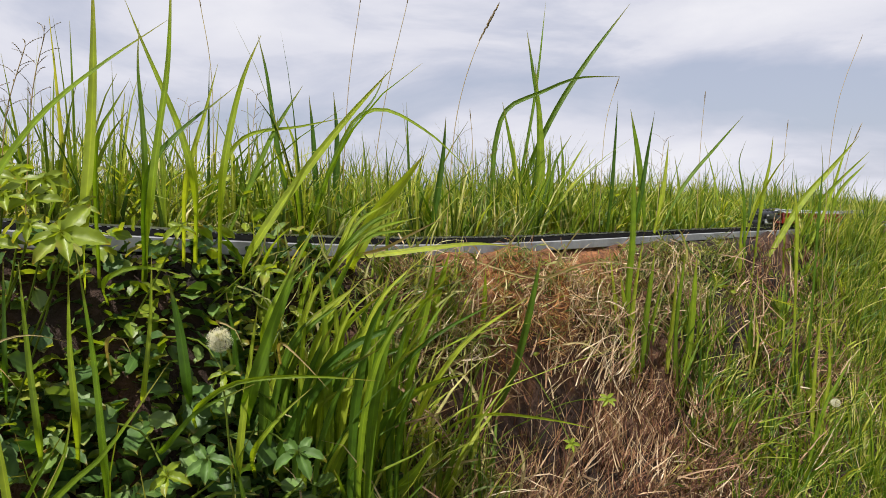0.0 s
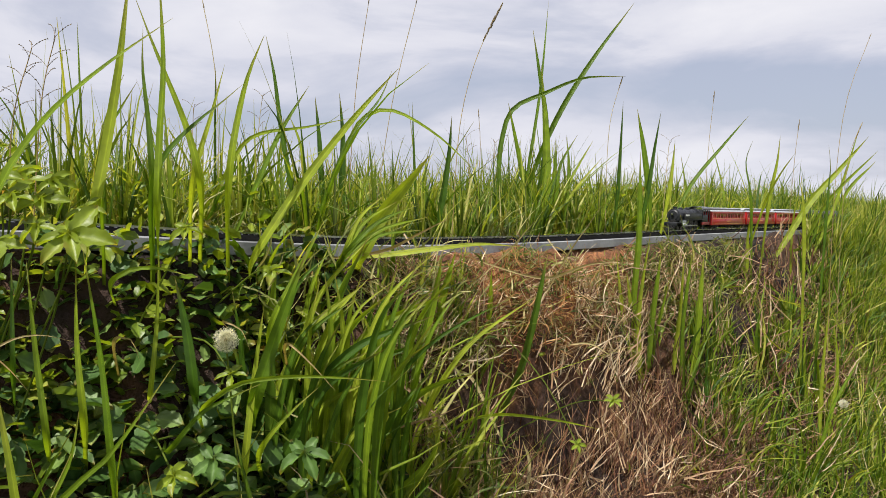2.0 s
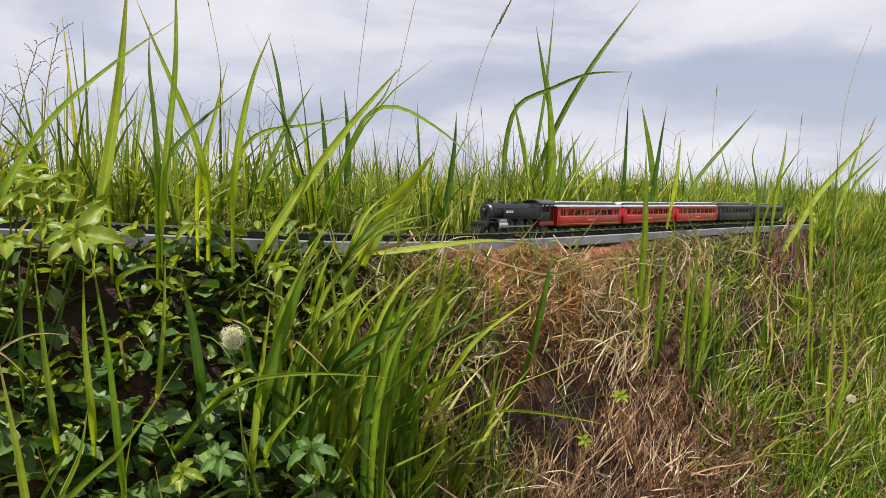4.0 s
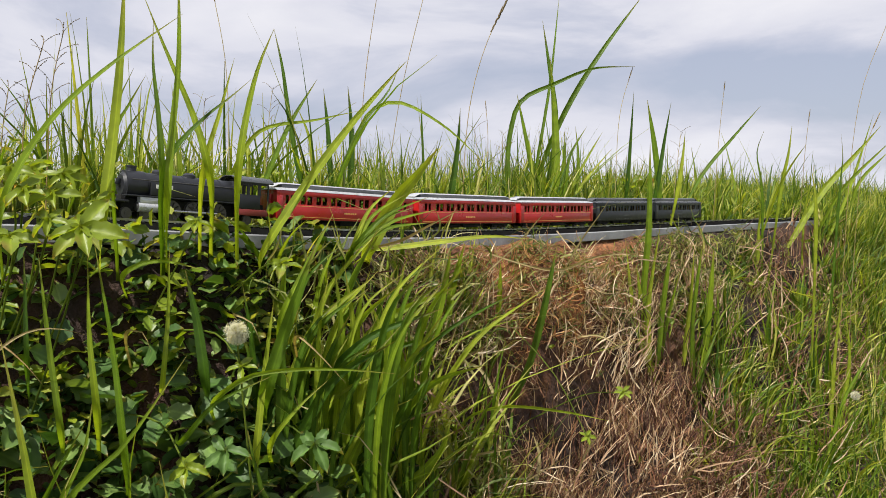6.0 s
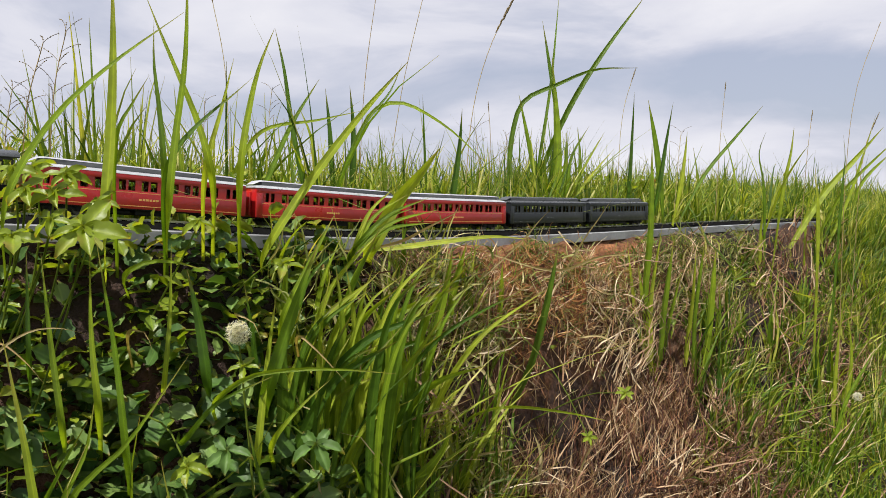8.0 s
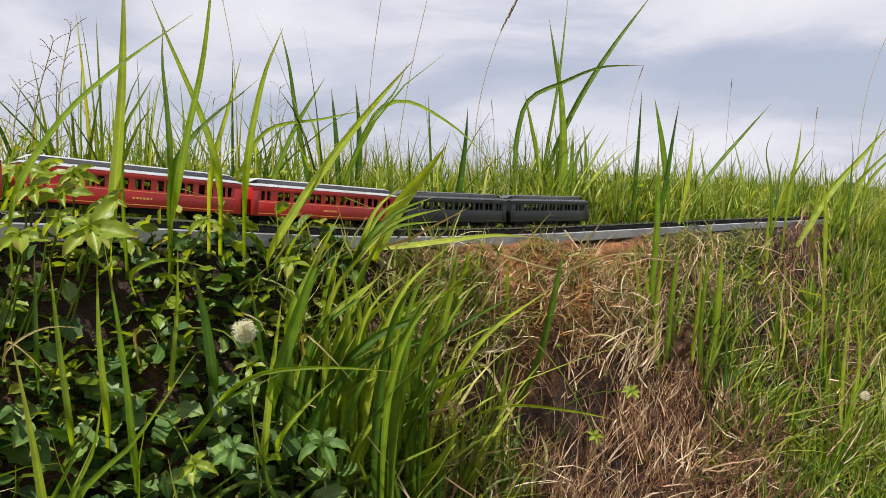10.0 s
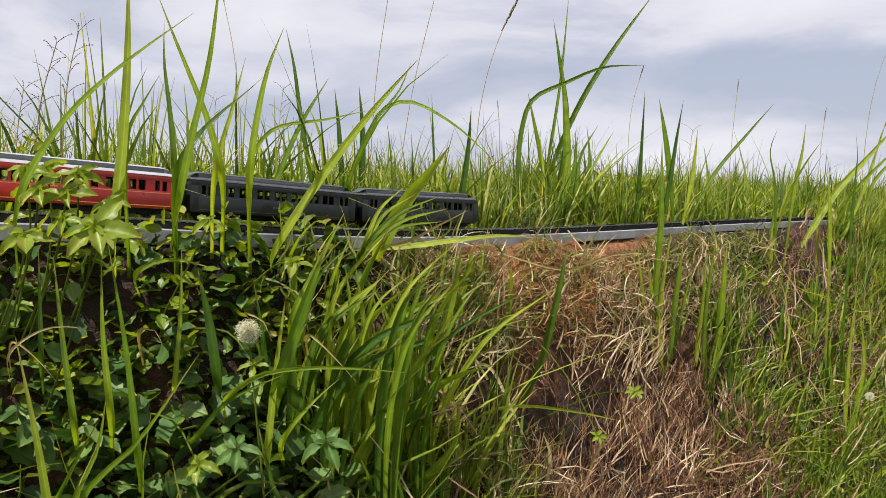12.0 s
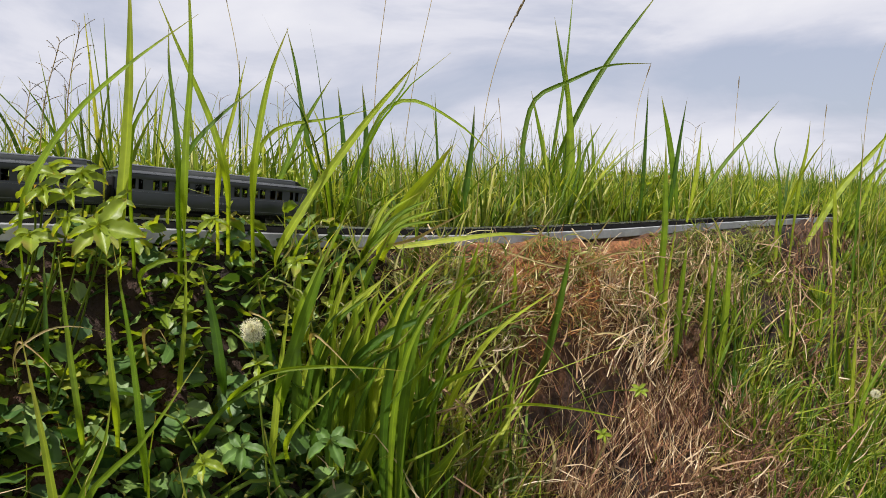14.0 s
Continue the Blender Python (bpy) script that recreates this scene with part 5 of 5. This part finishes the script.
hero([(0.168, 0.869, 0.353), (0.189, 0.868, 0.415), (0.210, 0.865, 0.446)], 0.0041, M_STALK, label="pale dry grass blade")
hero([(0.337, 0.993, 0.297), (0.385, 0.991, 0.350), (0.425, 0.988, 0.386)], 0.0046, M_STALK, label="pale dry grass blade")
hero([(-0.003, 0.736, 0.446), (0.041, 0.732, 0.464), (0.084, 0.726, 0.473)], 0.0041, M_STALK, label="pale dry grass blade")
hero([(-0.268, 0.518, 0.573), (-0.213, 0.411, 0.620), (-0.217, 0.414, 0.662), (-0.218, 0.418, 0.714)], 0.0056, pivot=1)
hero([(-0.245, 0.515, 0.538), (-0.196, 0.409, 0.592), (-0.203, 0.414, 0.655), (-0.214, 0.419, 0.720)], 0.0068, pivot=1)
hero([(-0.216, 0.348, 0.585), (-0.223, 0.351, 0.627), (-0.233, 0.355, 0.674)], 0.0087)
hero([(-0.209, 0.368, 0.579), (-0.178, 0.370, 0.610), (-0.142, 0.374, 0.661)], 0.0050, label="pale green grass stem")
hero([(-0.282, 0.493, 0.564), (-0.246, 0.429, 0.599), (-0.253, 0.433, 0.650), (-0.260, 0.438, 0.712)], 0.0043, pivot=1)
hero([(-0.307, 0.497, 0.614), (-0.268, 0.433, 0.643), (-0.269, 0.436, 0.679), (-0.270, 0.439, 0.715)], 0.0035, M_DARKBLADE, label="deep green grass blade", pivot=1)
hero([(-0.233, 0.554, 0.579), (-0.197, 0.471, 0.617), (-0.193, 0.475, 0.665), (-0.192, 0.479, 0.716)], 0.0039, pivot=1)
hero([(-0.110, 0.617, 0.458), (-0.076, 0.618, 0.522), (-0.033, 0.619, 0.591), (0.003, 0.620, 0.644)], 0.0105, label="broad pale green grass blade")
hero([(-0.072, 0.652, 0.441), (-0.036, 0.649, 0.465), (-0.002, 0.648, 0.500), (0.009, 0.647, 0.534)], 0.0084)
hero([(-0.198, 0.581, 0.561), (-0.157, 0.470, 0.609), (-0.137, 0.471, 0.622), (-0.105, 0.472, 0.627), (-0.069, 0.472, 0.627), (-0.033, 0.472, 0.624)], 0.0043, pivot=1)
hero([(-0.218, 0.547, 0.534), (-0.179, 0.458, 0.581), (-0.157, 0.460, 0.606), (-0.134, 0.461, 0.618), (-0.118, 0.462, 0.625)], 0.0046, pivot=1)
hero([(-0.165, 0.612, 0.551), (-0.143, 0.539, 0.589), (-0.129, 0.543, 0.634), (-0.113, 0.546, 0.680), (-0.101, 0.549, 0.711)], 0.0118, pivot=1)
hero([(-0.165, 0.585, 0.509), (-0.150, 0.535, 0.543), (-0.143, 0.541, 0.611), (-0.135, 0.545, 0.670)], 0.0069, pivot=1)
hero([(-0.159, 0.653, 0.616), (-0.141, 0.593, 0.643), (-0.119, 0.597, 0.688), (-0.096, 0.601, 0.733)], 0.0075, pivot=1)
hero([(-0.205, 0.582, 0.571), (-0.191, 0.540, 0.598), (-0.198, 0.544, 0.648), (-0.207, 0.547, 0.689)], 0.0089, M_DARKBLADE, label="deep green grass blade", pivot=1)
hero([(-0.190, 0.626, 0.622), (-0.149, 0.495, 0.661), (-0.140, 0.494, 0.657), (-0.133, 0.493, 0.641)], 0.0036, M_STALK, label="pale dry grass blade", pivot=1)
hero([(-0.266, 0.570, 0.672), (-0.212, 0.457, 0.699), (-0.202, 0.458, 0.704), (-0.184, 0.458, 0.705), (-0.160, 0.457, 0.699)], 0.0049, pivot=1)
hero([(-0.324, 0.486, 0.626), (-0.273, 0.414, 0.655), (-0.255, 0.415, 0.666), (-0.238, 0.415, 0.668), (-0.220, 0.415, 0.664)], 0.0023, M_STALK, label="pale dry grass blade", pivot=1)
hero([(-0.323, 0.486, 0.630), (-0.286, 0.434, 0.654), (-0.271, 0.433, 0.643), (-0.258, 0.432, 0.628)], 0.0020, M_STALK, label="pale dry grass blade", pivot=1)
hero([(-0.257, 0.554, 0.625), (-0.205, 0.444, 0.661), (-0.197, 0.444, 0.659), (-0.192, 0.443, 0.646)], 0.0036, M_STALK, label="pale dry grass blade", pivot=1)
hero([(0.021, 0.813, 0.549), (0.045, 0.808, 0.540), (0.068, 0.800, 0.497), (0.090, 0.793, 0.451)], 0.0044, M_STALK, label="pale dry grass blade")
hero([(0.007, 0.758, 0.464), (0.030, 0.757, 0.497), (0.068, 0.755, 0.510), (0.138, 0.752, 0.505), (0.191, 0.748, 0.495)], 0.0042)
hero([(0.007, 0.771, 0.483), (0.049, 0.765, 0.478), (0.107, 0.758, 0.467)], 0.0043)
hero([(0.110, 0.823, 0.381), (0.120, 0.821, 0.426), (0.110, 0.818, 0.459)], 0.0054, M_STALK, label="pale dry grass blade")
hero([(0.037, 0.771, 0.432), (0.089, 0.767, 0.454), (0.140, 0.762, 0.469)], 0.0036, M_STALK, label="pale dry grass blade")
hero([(-0.141, 0.660, 0.592), (-0.103, 0.493, 0.645), (-0.089, 0.492, 0.632), (-0.071, 0.491, 0.612)], 0.0036, M_STALK, label="pale dry grass blade", pivot=1)
hero([(-0.155, 0.605, 0.516), (-0.122, 0.488, 0.575), (-0.101, 0.490, 0.599), (-0.084, 0.491, 0.614)], 0.0054, pivot=1)
hero([(-0.286, 0.469, 0.523), (-0.245, 0.407, 0.564), (-0.228, 0.409, 0.596), (-0.219, 0.410, 0.611)], 0.0030, pivot=1)
hero([(-0.234, 0.406, 0.563), (-0.221, 0.409, 0.592), (-0.215, 0.412, 0.627)], 0.0049)
hero([(-0.180, 0.435, 0.544), (-0.184, 0.436, 0.562), (-0.187, 0.438, 0.575)], 0.0072)
fan = random.Random(5)
for k in range(84):
    x, y = fan.uniform(-0.175, -0.030), fan.uniform(0.60, 0.69)
    to = fan.gauss(0.055, 0.045)
    tall = fan.uniform(0.12, 0.26)
    low = fan.uniform(0.44, 0.50)
    hero([(x, y, low), (x + to * 0.16, y - 0.004, low + tall * 0.38), (x + to * 0.5, y - 0.008, low + tall * 0.74), (x + to, y - 0.010, low + tall * fan.uniform(0.86, 1.0))],
         fan.uniform(0.0050, 0.0105), M_DARKBLADE if k % 2 == 0 else M_BLADE, "deep green grass blade" if k % 2 == 0 else "broad bright green grass blade", pivot=1)


def seed_spike(points, length, radius, sway=None):
    """A thin stalk ending in a slim brown spike of many grains."""
    P = [Vector(p) for p in points]
    d = P[0] - ORIGIN
    P[0].z = ground_z(d.dot(ALONG), d.dot(ACROSS)) - 0.004 if P[0].z < 0.9 else P[0].z
    path = smooth_path(P, 20)
    root = tagged(new("seed_stalk", None), "thin grass stalk with a slim brown seed spike", "grass", "seeding grass stalks")
    root.location = P[0]
    root.empty_display_size = 0.02
    bm = bmesh.new()
    tube_path(bm, [p - P[0] for p in path], 0.0006, 0.0005)
    part("stalk", bm, M_STALK, root, "thin dry stalk")
    bm = bmesh.new()
    tip, way = path[-1] - P[0], (path[-1] - path[-3]).normalized()
    r = random.Random(int(length * 9000))
    for k in range(70):
        u = k / 70
        c = r.uniform(0, 6.28)
        off = Vector((math.cos(c), math.sin(c), 0)) * radius * math.sin(math.pi * (0.12 + 0.8 * u)) * r.uniform(0.4, 1)
        m = Matrix.Translation(tip + way * (u - 1) * length + off) @ (way + off * 60).to_track_quat("Z", "Y").to_matrix().to_4x4()
        bmesh.ops.create_cone(bm, cap_ends=True, segments=5, radius1=radius * 0.32, radius2=0.0, depth=radius * 2.6, matrix=m)
    part("spike", bm, M_SEED, root, "slim brown seed spike")
    if sway:
        bpy.context.view_layer.update()
        SWAYING.append((root, sway))


def panicle(points, radius, sway=None):
    """A thin stalk with side twigs that carry rows of dark grains."""
    P = [Vector(p) for p in points]
    d = P[0] - ORIGIN
    P[0].z = ground_z(d.dot(ALONG), d.dot(ACROSS)) - 0.004
    path = smooth_path(P, 20)
    root = tagged(new("seed_stalk", None), "thin grass stalk with an open dark seed head", "grass", "seeding grass stalks")
    root.location = P[0]
    root.empty_display_size = 0.02
    bm = bmesh.new()
    tube_path(bm, [p - P[0] for p in path], 0.0006, 0.0004)
    part("stalk", bm, M_STALK, root, "thin dry stalk")
    r = random.Random(int(P[0].x * 1e5) % 9973)
    for k in range(11):
        bm = bmesh.new()
        j = 19 - int(k * 0.75)
        at, up = path[j] - P[0], (path[j] - path[j - 1]).normalized()
        c = k * 2.4 + r.uniform(-0.4, 0.4)
        out = Vector((math.cos(c), math.sin(c), 0))
        pts = [at]
        length = radius * r.uniform(0.6, 1.1)
        for i in range(6):
            pts.append(pts[-1] + (up * (0.8 - 0.12 * i) + out * 0.75).normalized() * length / 6)
        tube_path(bm, pts, 0.00028, 0.00018, 4)
        for i in range(2, 7):
            m = Matrix.Translation(pts[i]) @ Euler((r.uniform(0, 3), r.uniform(0, 3), 0)).to_matrix().to_4x4() @ Matrix.Diagonal((0.7, 0.7, 1.7, 1))
            bmesh.ops.create_icosphere(bm, subdivisions=1, radius=0.0006, matrix=m)
        part("seed_twig", bm, M_SEED, root, "twig of dark grains")
    if sway:
        bpy.context.view_layer.update()
        SWAYING.append((root, sway))


def seed_clock(at, radius):
    """A white fluffy seed head on its stalk."""
    c = Vector(at)
    d = c - ORIGIN
    foot = Vector((c.x + 0.01, c.y + 0.01, ground_z(d.dot(ALONG), d.dot(ACROSS)) - 0.004))
    root = tagged(new("seed_clock", None), "round white fluffy seed head on a thin green stalk", "flower")
    root.location = foot
    root.empty_display_size = 0.02
    bm = bmesh.new()
    path = smooth_path([Vector(), (c - foot) * 0.5 + Vector((0.004, 0, 0)), c - foot], 8)
    tube_path(bm, path, 0.001, 0.0008)
    part("stalk", bm, M_DARKBLADE, root, "thin green stalk")
    bm = bmesh.new()
    bmesh.ops.create_icosphere(bm, subdivisions=1, radius=radius * 0.2, matrix=Matrix.Translation(c - foot))
    part("seed_core", bm, M_SEED, root, "brown core")
    bm = bmesh.new()
    r = random.Random(4)
    for k in range(190):
        z = 1 - 2 * (k + 0.5) / 190
        a = k * 2.39996
        n = Vector((math.cos(a) * math.sqrt(1 - z * z), math.sin(a) * math.sqrt(1 - z * z), z))
        tip = c - foot + n * radius * r.uniform(0.55, 1.0)
        tube_bm(bm, c - foot, tip, 0.00008, None, 3)
        for j in range(6):
            side = (n.cross(Vector((math.sin(j * 1.05), math.cos(j * 1.05), 0.3)))).normalized()
            tube_bm(bm, tip, tip + (side * 0.8 + n * 0.5) * radius * 0.36, 0.00011, 0.00004, 3)
    part("fluff", bm, M_FLUFF, root, "white seed fluff")


def star_herb(at, spread_r, count, seed, mat, facing=(0, -0.6, 0.8)):
    """A leafy shoot: a stem from the ground with a star of pointed leaves at its top."""
    c = Vector(at)
    d = c - ORIGIN
    back = min(0.14, max(0.0, d.dot(ACROSS) - 0.055))
    foot = Vector((c.x - ACROSS.x * back, c.y - ACROSS.y * back, ground_z(d.dot(ALONG), d.dot(ACROSS) - back) - 0.004))
    root = tagged(new("herb", None), "leafy herb with a star of light green leaves tinged brown", "plant", "leafy herbs on the bank")
    root.location = foot
    root.empty_display_size = 0.02
    bm = bmesh.new()
    path = smooth_path([Vector(), (c - foot) * 0.6 + Vector((0.006, 0.004, 0.012)), c - foot], 8)
    tube_path(bm, path, 0.0009, 0.0006)
    part("stem", bm, M_DARKBLADE, root, "thin green stem")
    r = random.Random(seed)
    turn = Vector(facing).to_track_quat("Z", "Y").to_matrix()
    for k in range(count):
        a = 2 * math.pi * (k + r.uniform(-0.2, 0.2)) / count
        L = spread_r * r.uniform(0.75, 1.1)
        v = leaf_verts(L, L * r.uniform(0.42, 0.52), r.uniform(0.25, 0.7), 0.10)
        m = np.array(turn @ Euler((r.uniform(-0.35, 0.35), r.uniform(-0.3, 0.2), a)).to_matrix())
        me = grid_mesh("leaf", np.array([v @ m.T]), 9, 5, 1, mat)
        ob = new("leaf", me)
        ob.parent = root
        ob.location = c - foot



seed_spike([(0.026, 1.004, 0.762), (0.042, 1.013, 0.878), (0.067, 1.021, 0.969), (0.103, 1.026, 1.043)], 0.060, 0.0024, breeze(0.9, 31))
seed_spike([(0.355, 1.406, 0.767), (0.366, 1.418, 0.918), (0.392, 1.425, 1.010)], 0.030, 0.0014, breeze(0.9, 32))
seed_spike([(0.637, 1.607, 0.770), (0.651, 1.617, 0.902), (0.663, 1.626, 1.014)], 0.025, 0.0014, breeze(0.9, 33))
seed_spike([(-0.128, 1.004, 0.762), (-0.115, 1.016, 0.911), (-0.096, 1.027, 1.051)], 0.012, 0.0008, breeze(0.9, 34))
seed_spike([(-0.093, 1.003, 0.754), (-0.061, 1.015, 0.894), (-0.024, 1.027, 1.051)], 0.012, 0.0008, breeze(0.9, 35))
seed_spike([(-0.283, 0.904, 0.761), (-0.286, 0.916, 0.917), (-0.303, 0.924, 1.014)], 0.012, 0.0008, breeze(0.9, 36))
seed_spike([(0.076, 1.305, 0.766), (0.087, 1.312, 0.852), (0.082, 1.318, 0.927)], 0.020, 0.0010, breeze(0.9, 37))
seed_spike([(0.836, 1.608, 0.783), (0.850, 1.614, 0.862), (0.860, 1.621, 0.948)], 0.030, 0.0013, breeze(0.9, 38))
seed_spike([(0.908, 1.506, 0.768), (0.927, 1.513, 0.855), (0.958, 1.519, 0.930)], 0.040, 0.0015, breeze(0.9, 39))
seed_spike([(0.830, 1.406, 0.767), (0.854, 1.420, 0.941), (0.911, 1.432, 1.102)], 0.012, 0.0008, breeze(0.9, 40))
panicle([(-0.385, 0.623, 0.758), (-0.380, 0.628, 0.824), (-0.364, 0.633, 0.888)], 0.0220, breeze(0.8, 41))
panicle([(-0.364, 0.623, 0.758), (-0.354, 0.630, 0.850), (-0.344, 0.634, 0.898)], 0.0260, breeze(0.8, 42))
panicle([(-0.400, 0.623, 0.758), (-0.399, 0.626, 0.799), (-0.392, 0.629, 0.845)], 0.0200, breeze(0.8, 43))
panicle([(-0.251, 0.954, 0.762), (-0.243, 0.961, 0.848), (-0.238, 0.965, 0.895)], 0.0220, breeze(0.8, 44))
panicle([(-0.342, 0.954, 0.762), (-0.334, 0.960, 0.832), (-0.332, 0.963, 0.879)], 0.0220, breeze(0.8, 45))
panicle([(0.103, 1.305, 0.755), (0.114, 1.309, 0.809), (0.117, 1.313, 0.863)], 0.0300, breeze(0.8, 46))
panicle([(0.471, 1.405, 0.756), (0.482, 1.410, 0.825), (0.488, 1.415, 0.877)], 0.0300, breeze(0.8, 47))
panicle([(0.071, 1.304, 0.750), (0.066, 1.310, 0.820), (0.060, 1.314, 0.873)], 0.0300, breeze(0.8, 48))
seed_clock((-0.151, 0.494, 0.649), 0.0085)
seed_clock((0.606, 0.980, 0.455), 0.006)
star_herb((-0.206, 0.390, 0.730), 0.024, 6, 1, M_PALELEAF, (0.1, -0.8, 0.6))
star_herb((-0.234, 0.411, 0.750), 0.016, 6, 2, M_PALELEAF)
star_herb((-0.245, 0.401, 0.752), 0.017, 6, 4, M_PALELEAF)
star_herb((-0.249, 0.452, 0.762), 0.015, 6, 5, M_PALELEAF)
star_herb((-0.276, 0.463, 0.767), 0.015, 6, 15, M_PALELEAF)
star_herb((-0.212, 0.421, 0.745), 0.013, 5, 16, M_PALELEAF)
star_herb((-0.278, 0.443, 0.766), 0.014, 6, 17, M_PALELEAF)
star_herb((-0.230, 0.400, 0.735), 0.013, 5, 18, M_PALELEAF)
star_herb((-0.132, 0.557, 0.692), 0.016, 5, 6, M_PALELEAF)
star_herb((0.218, 0.804, 0.512), 0.014, 6, 7, M_PALELEAF)
star_herb((-0.143, 0.438, 0.581), 0.016, 5, 8, M_LEAF)
star_herb((-0.180, 0.500, 0.729), 0.013, 5, 9, M_PALELEAF)
star_herb((-0.253, 0.399, 0.725), 0.018, 5, 10, M_PALELEAF)
star_herb((0.170, 0.780, 0.466), 0.012, 5, 11, M_PALELEAF)
star_herb((-0.147, 0.492, 0.624), 0.012, 5, 12, M_PALELEAF)
star_herb((-0.093, 0.487, 0.566), 0.020, 5, 13, M_LEAF)
star_herb((-0.169, 0.437, 0.570), 0.016, 5, 14, M_PALELEAF)



# ---- what moves ----
def motions():
    times = [k / 10 for k in range(141)]
    way = [run(t) for t in times]
    for thing, wheels, back, half in TRAIN:
        walk(thing, [(t, car_pose(s + back, half)) for t, s in zip(times, way)])
        for w, x, r in wheels:
            rows, turn, last = [], 0.0, run(0)
            for k in range(0, 421):
                s = run(k / 30)
                turn += min((last - s) / r, 1.3)
                last = s
                rows.append((k / 30, Matrix.Translation((x, 0, r)) @ Matrix.Rotation(turn, 4, "Y")))
            walk(w, rows)
    for blade, sway in SWAYING:
        m = blade.matrix_basis.copy()
        walk(blade, [(t, m @ Matrix.Rotation(radians(a), 4, "Y") @ Matrix.Rotation(radians(a * 0.3), 4, "X")) for t, a in sway])


motions()
